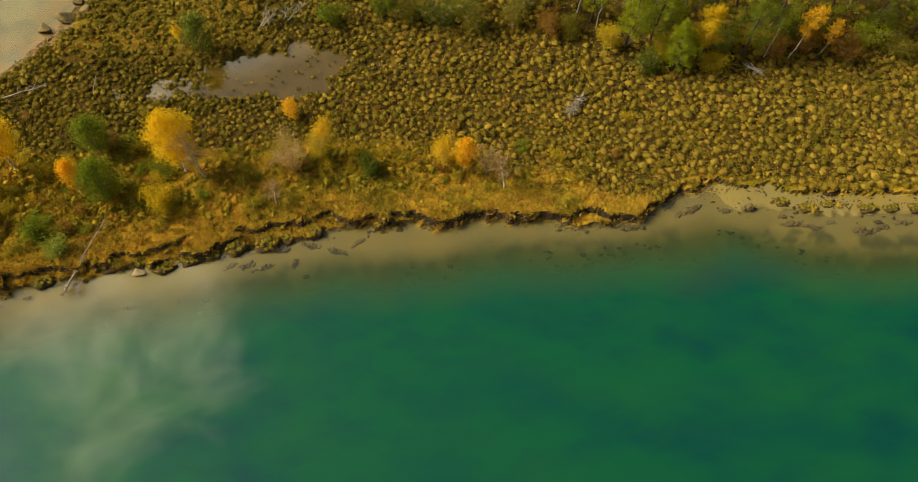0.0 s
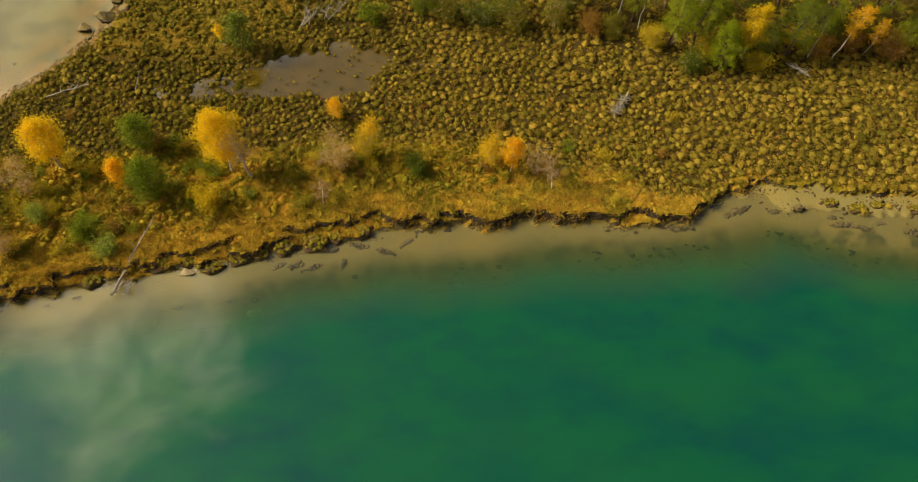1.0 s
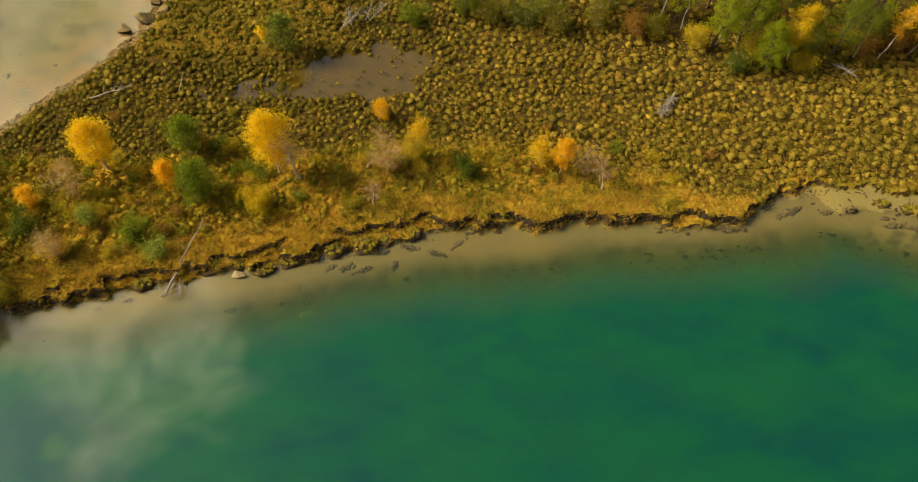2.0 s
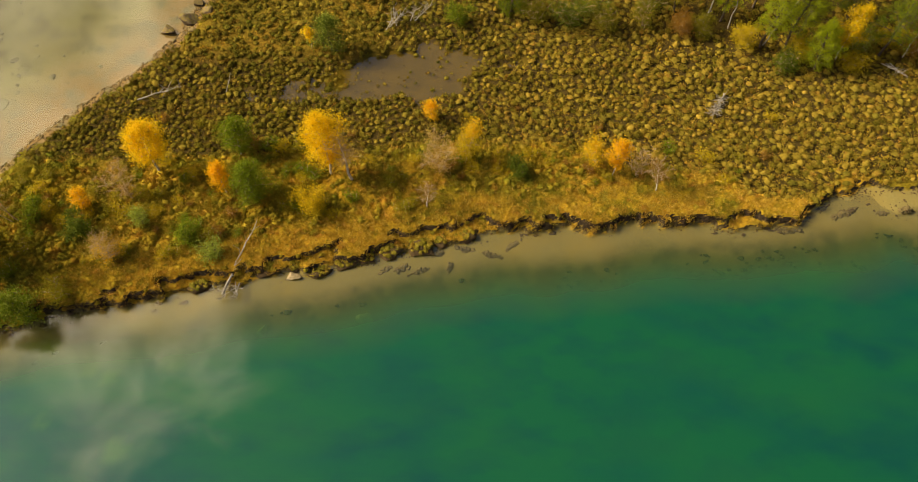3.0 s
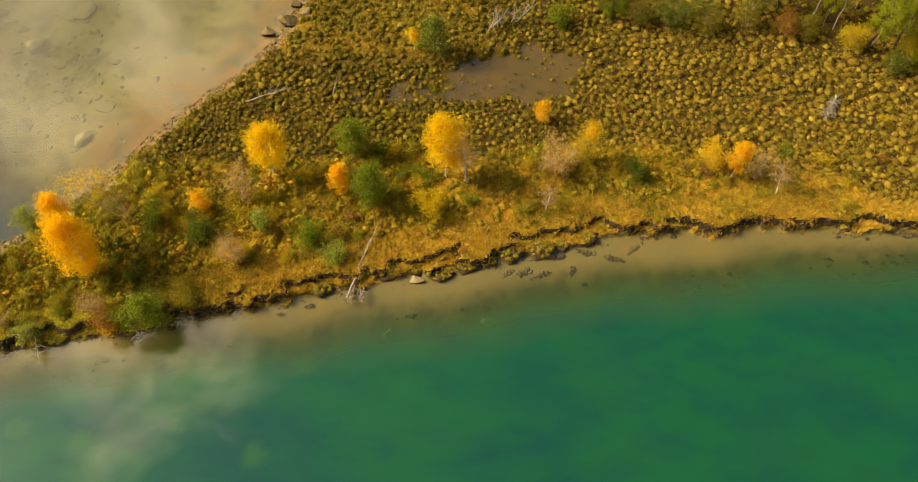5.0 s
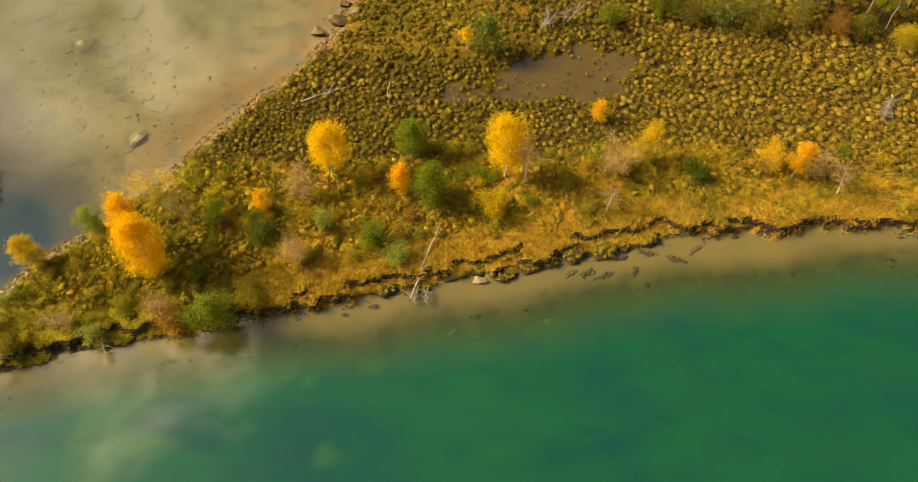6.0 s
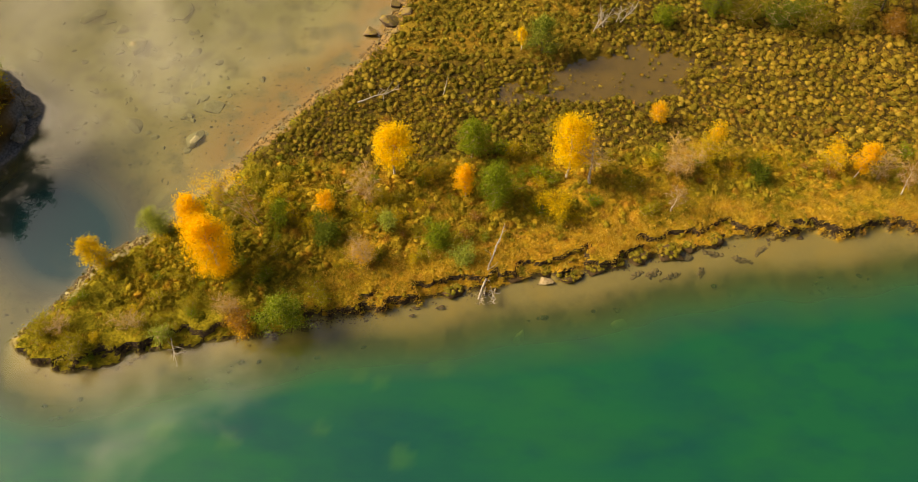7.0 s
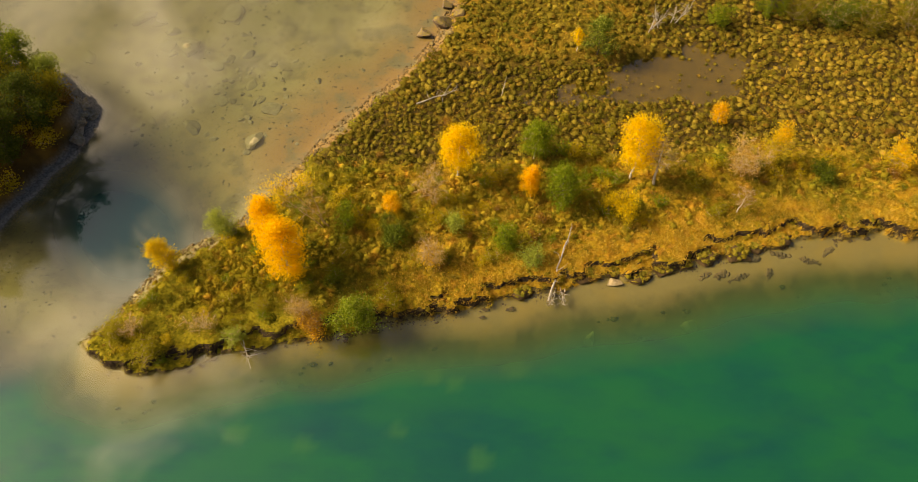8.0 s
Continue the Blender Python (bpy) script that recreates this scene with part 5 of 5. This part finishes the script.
for k in range(170):
    bx, by = rub.normal(-46.5, 3.6), rub.normal(14.5, 4.0)
    hz = height(bx, by)
    if -1.2 < hz < -0.12:
        sz = 0.09 + 0.30 * rub.beta(1.1, 3)
        lone("sunken_stone", STONES[int(rub.integers(0, 6))], M_SUNK, (bx, by, hz + sz * 0.02), sz, "small silt-covered stone under bay water", "stone", "rubble under the bay", rub.uniform(0, 360), 0, rub.uniform(0.8, 1.4))
isl = np.random.default_rng(730)
for (ax, ay), (bx, by) in zip(ISLET[-1:] + ISLET[:1], ISLET[:2]):
    for q in range(6):
        t = (q + isl.uniform(0, 0.8)) / 4
        cx, cy = ax + (bx - ax) * t - 0.75, ay + (by - ay) * t
        sz = isl.uniform(0.3, 0.62)
        lone("shore_rock", STONES[int(isl.integers(0, 6))], M_ISLEROCK, (cx, cy, isl.uniform(0.1, 0.5)), sz, "grey-brown rock at the islet's edge", "rock", "rocks round the islet", isl.uniform(0, 360), isl.uniform(-20, 20), isl.uniform(0.9, 1.4))

# sods that slumped from the cut bank
SOD_RNG = np.random.default_rng(740)
SODS = [dome_template(SOD_RNG, 60, 0.6, 0.9, 2, 0.26, 0.03) for _ in range(5)]


CUSHIONS = [dome_template(SOD_RNG, 60, 0.8, 0.7, 1, 0.45, 0.05) for _ in range(6)]


def sod(x, y, size, kind, label, stretch=1.3, turn=10, grassy=True, z=0.0, tall=1.0, turf=M_SOD):
    ob = thing("sod_clump" if grassy else "peat_lump", (x, y, z), label, "sod", "sods along the cut bank")
    v, f = SODS[kind]
    c, s = math.cos(radians(turn)), math.sin(radians(turn))
    vx, vy = v[:, 0] * size * stretch, v[:, 1] * size
    base = np.stack([vx * c - vy * s, vx * s + vy * c, v[:, 2] * size * (tall if grassy else 0.4)], 1)
    part("peat_base", mesh_np("peat_base", base * (0.96, 0.96, 0.8), f, True), M_PEAT, ob)
    if grassy:
        m = int(26 * stretch)
        a, r = SOD_RNG.uniform(0, 2 * np.pi, m), np.sqrt(SOD_RNG.uniform(0, 1, m)) * 0.85
        u, w = r * np.cos(a) * size * stretch, r * np.sin(a) * size
        lift = 0.6 * tall * size * np.sqrt(1 - r ** 2) - 0.03
        cush = size * SOD_RNG.uniform(0.16, 0.34, m)
        v, f, tone = scatter(CUSHIONS, u * c - w * s, u * s + w * c + 0.05 * size, lift, cush, cush * 0.9, SOD_RNG)
        me = mesh_np("turf", v, f, True)
        float_attribute(me, "tone", tone)
        part("turf", me, turf, ob)
    return ob


for k, (bx, by, sz, st, tn) in enumerate(((-12.25, 0.45, 0.58, 1.45, 12), (-9.5, 1.3, 0.48, 1.1, 0), (-11.0, 0.85, 0.40, 1.1, 40), (-16.4, -0.62, 0.40, 2.0, 18), (-17.9, -1.3, 0.36, 1.9, 22),
                                              (-15.3, -0.35, 0.36, 1.4, 14), (-13.95, 0.15, 0.50, 1.4, 24), (-20.9, -1.15, 0.46, 1.7, 14), (-19.4, -0.95, 0.34, 1.3, 60), (-24.6, -2.35, 0.42, 1.5, 20))):
    sod(bx, by, sz, k % 5, "mossy sod slumped from the cut bank", st, tn, True, 0.04)
SCRAPS = [dome_template(SOD_RNG, 0, 0.35, 1.3, 2) for _ in range(6)]


def peat_mat(x, y, size, stretch, turn):
    """Torn wet peat: many thin scraps that lie against one another."""
    m = int(34 * stretch)
    u, w = SOD_RNG.normal(size=m) * 0.34 * size * stretch, SOD_RNG.normal(size=m) * 0.20 * size
    c, s = math.cos(radians(turn)), math.sin(radians(turn))
    r = size * (0.16 + 0.40 * SOD_RNG.beta(1.0, 2.2, m))
    px, py = x + u * c - w * s, y + u * s + w * c
    return scatter(SCRAPS, px, py, terrain(px, py)[0], r, np.minimum(r * 0.16, 0.022), SOD_RNG)[:2]


MATS = ((-14.1, -0.95, 0.30, 1.6, 40), (-13.2, -0.85, 0.36, 1.3, 20), (-12.2, -1.0, 0.30, 2.4, 18), (-10.5, -0.7, 0.34, 1.2, 70), (-11.2, 0.15, 0.34, 2.0, 5), (-9.7, 0.45, 0.34, 2.2, 170),
                           (-8.1, 0.1, 0.28, 2.6, 165), (-6.8, 0.75, 0.26, 2.4, 40), (19.6, 2.4, 0.34, 2.6, 0), (20.8, 2.15, 0.32, 2.2, -14), (23.9, 1.9, 0.40, 1.8, 0), (24.9, 2.25, 0.36, 2.0, 18),
                           (26.4, 2.6, 0.30, 2.0, 0), (19.05, 2.9, 0.26, 1.2, 0), (21.9, 2.5, 0.24, 1.4, 0), (9.75, 2.0, 0.34, 2.6, 0), (13.4, 3.3, 0.40, 2.6, 24), (15.6, 3.3, 0.30, 1.4, 0), (17.0, 3.5, 0.32, 1.8, 10))
stuff("peat_mats", joined([peat_mat(*q) for q in MATS]), M_MAT, "torn dark peat mats on the sandy shelf", "peat")
for bx, by, sz, st in ((19.15, 3.9, 0.34, 1.5), (20.7, 3.5, 0.32, 2.2), (22.0, 3.75, 0.26, 1.9), (24.4, 3.5, 0.34, 2.1), (25.8, 3.5, 0.28, 1.9), (27.4, 3.55, 0.32, 1.9)):
    sod(bx, by, sz, int(10 * sz) % 5, "straw coloured turf clump on the beach scarp", st, 4, True, height(bx, by), 0.45, M_SOD)
for k in range(70):
    bx = SOD_RNG.uniform(-46, 29)
    by = float(np.interp(bx, [p[0] for p in SOUTH_SHORE], [p[1] for p in SOUTH_SHORE])) - SOD_RNG.uniform(-0.15, 0.55) - (SOD_RNG.uniform(0.6, 1.6) if bx > 13 else 0)
    sod(bx, by, 0.05 + 0.12 * SOD_RNG.beta(1.3, 3), k % 5, "dark wet peat lump at the foot of the bank", SOD_RNG.uniform(1, 2.2), SOD_RNG.uniform(-20, 40), False, max(-0.03, height(bx, by)))
lone("pale_block", STONES[0], M_BUFF, (-19.4, -1.6, 0.02), 0.32, "pale sandy block at the water's edge", "stone", "", 10, 0, 1.4)


def build_pebbles():
    rng = np.random.default_rng(750)
    kinds = [dome_template(rng, 0, 0.6, 0.5, 1) for _ in range(5)]
    n = 5200
    t = rng.uniform(0, 1, n)
    line = np.array(NORTH_SHORE[4:])
    seg = np.linspace(0, 1, len(line))
    x = np.interp(t, seg, line[:, 0]) + rng.normal(size=n) * 0.5
    y = np.interp(t, seg, line[:, 1]) + rng.normal(size=n) * 0.5
    z, e, bog, bay, islet, pond = terrain(x, y)
    keep = (e > -0.25) & (e < 0.55 + 0.9 * smooth(14, 18, y)) & (rng.uniform(size=n) < smooth(-12, 8, y) + 0.15)
    x, y, z = x[keep], y[keep], z[keep]
    r = 0.02 + 0.11 * rng.beta(1.2, 3.5, len(x))
    return stuff("pebbles", scatter(kinds, x, y, z, r, r, rng), M_PEBBLE, "brown pebbles and crumbled peat along the bay shore", "pebbles")


build_pebbles()


def build_crumbs():
    """Crumbled peat along the foot of the bank and on the sand."""
    rng = np.random.default_rng(760)
    kinds = [dome_template(rng, 0, 0.5, 0.9, 1) for _ in range(6)]
    n = 5200
    x = rng.uniform(-47, 31, n)
    line = np.array(SOUTH_SHORE)
    y = np.interp(x, line[:, 0], line[:, 1]) - np.abs(rng.normal(size=n)) * (0.26 + 0.5 * smooth(12, 16, x)) + 0.1
    z, e, bog, bay, islet, pond = terrain(x, y)
    keep = (e < 0.12) & (e > -2.6) & (rng.uniform(size=n) < smooth(0.46, 0.62, fbm(x * 0.9, y * 1.6, 95)))
    x, y, z = x[keep], y[keep], z[keep]
    r = 0.02 + 0.09 * rng.beta(1.1, 4, len(x))
    return stuff("peat_crumbs", scatter(kinds, x, y, z, r, r * 0.8, rng), M_PEAT, "dark crumbs of peat on sand and in shallow water", "peat")


build_crumbs()


def build_weed():
    """Dark water weed on the slope below the sandy shelf."""
    rng = np.random.default_rng(770)
    kinds = [dome_template(rng, 40, 0.4, 1.1, 1, 0.5, 0.06) for _ in range(6)]
    n = 5200
    x, y = rng.uniform(-46, 31, n), rng.uniform(-12, 4, n)
    z, e, bog, bay, islet, pond = terrain(x, y)
    keep = (bay < 0.2) & (z < -0.40) & (z > -1.5) & (rng.uniform(size=n) < smooth(0.50, 0.64, fbm(x * 0.5, y * 0.9, 97)) + 0.25 * smooth(-24, -34, x))
    x, y, z = x[keep], y[keep], z[keep]
    r = 0.06 + 0.22 * rng.beta(1.3, 2.5, len(x))
    return stuff("water_weed", scatter(kinds, x, y, z, r, r * 0.7, rng), M_WEED, "dark green water weed below the sandy shelf", "water weed")


build_weed()
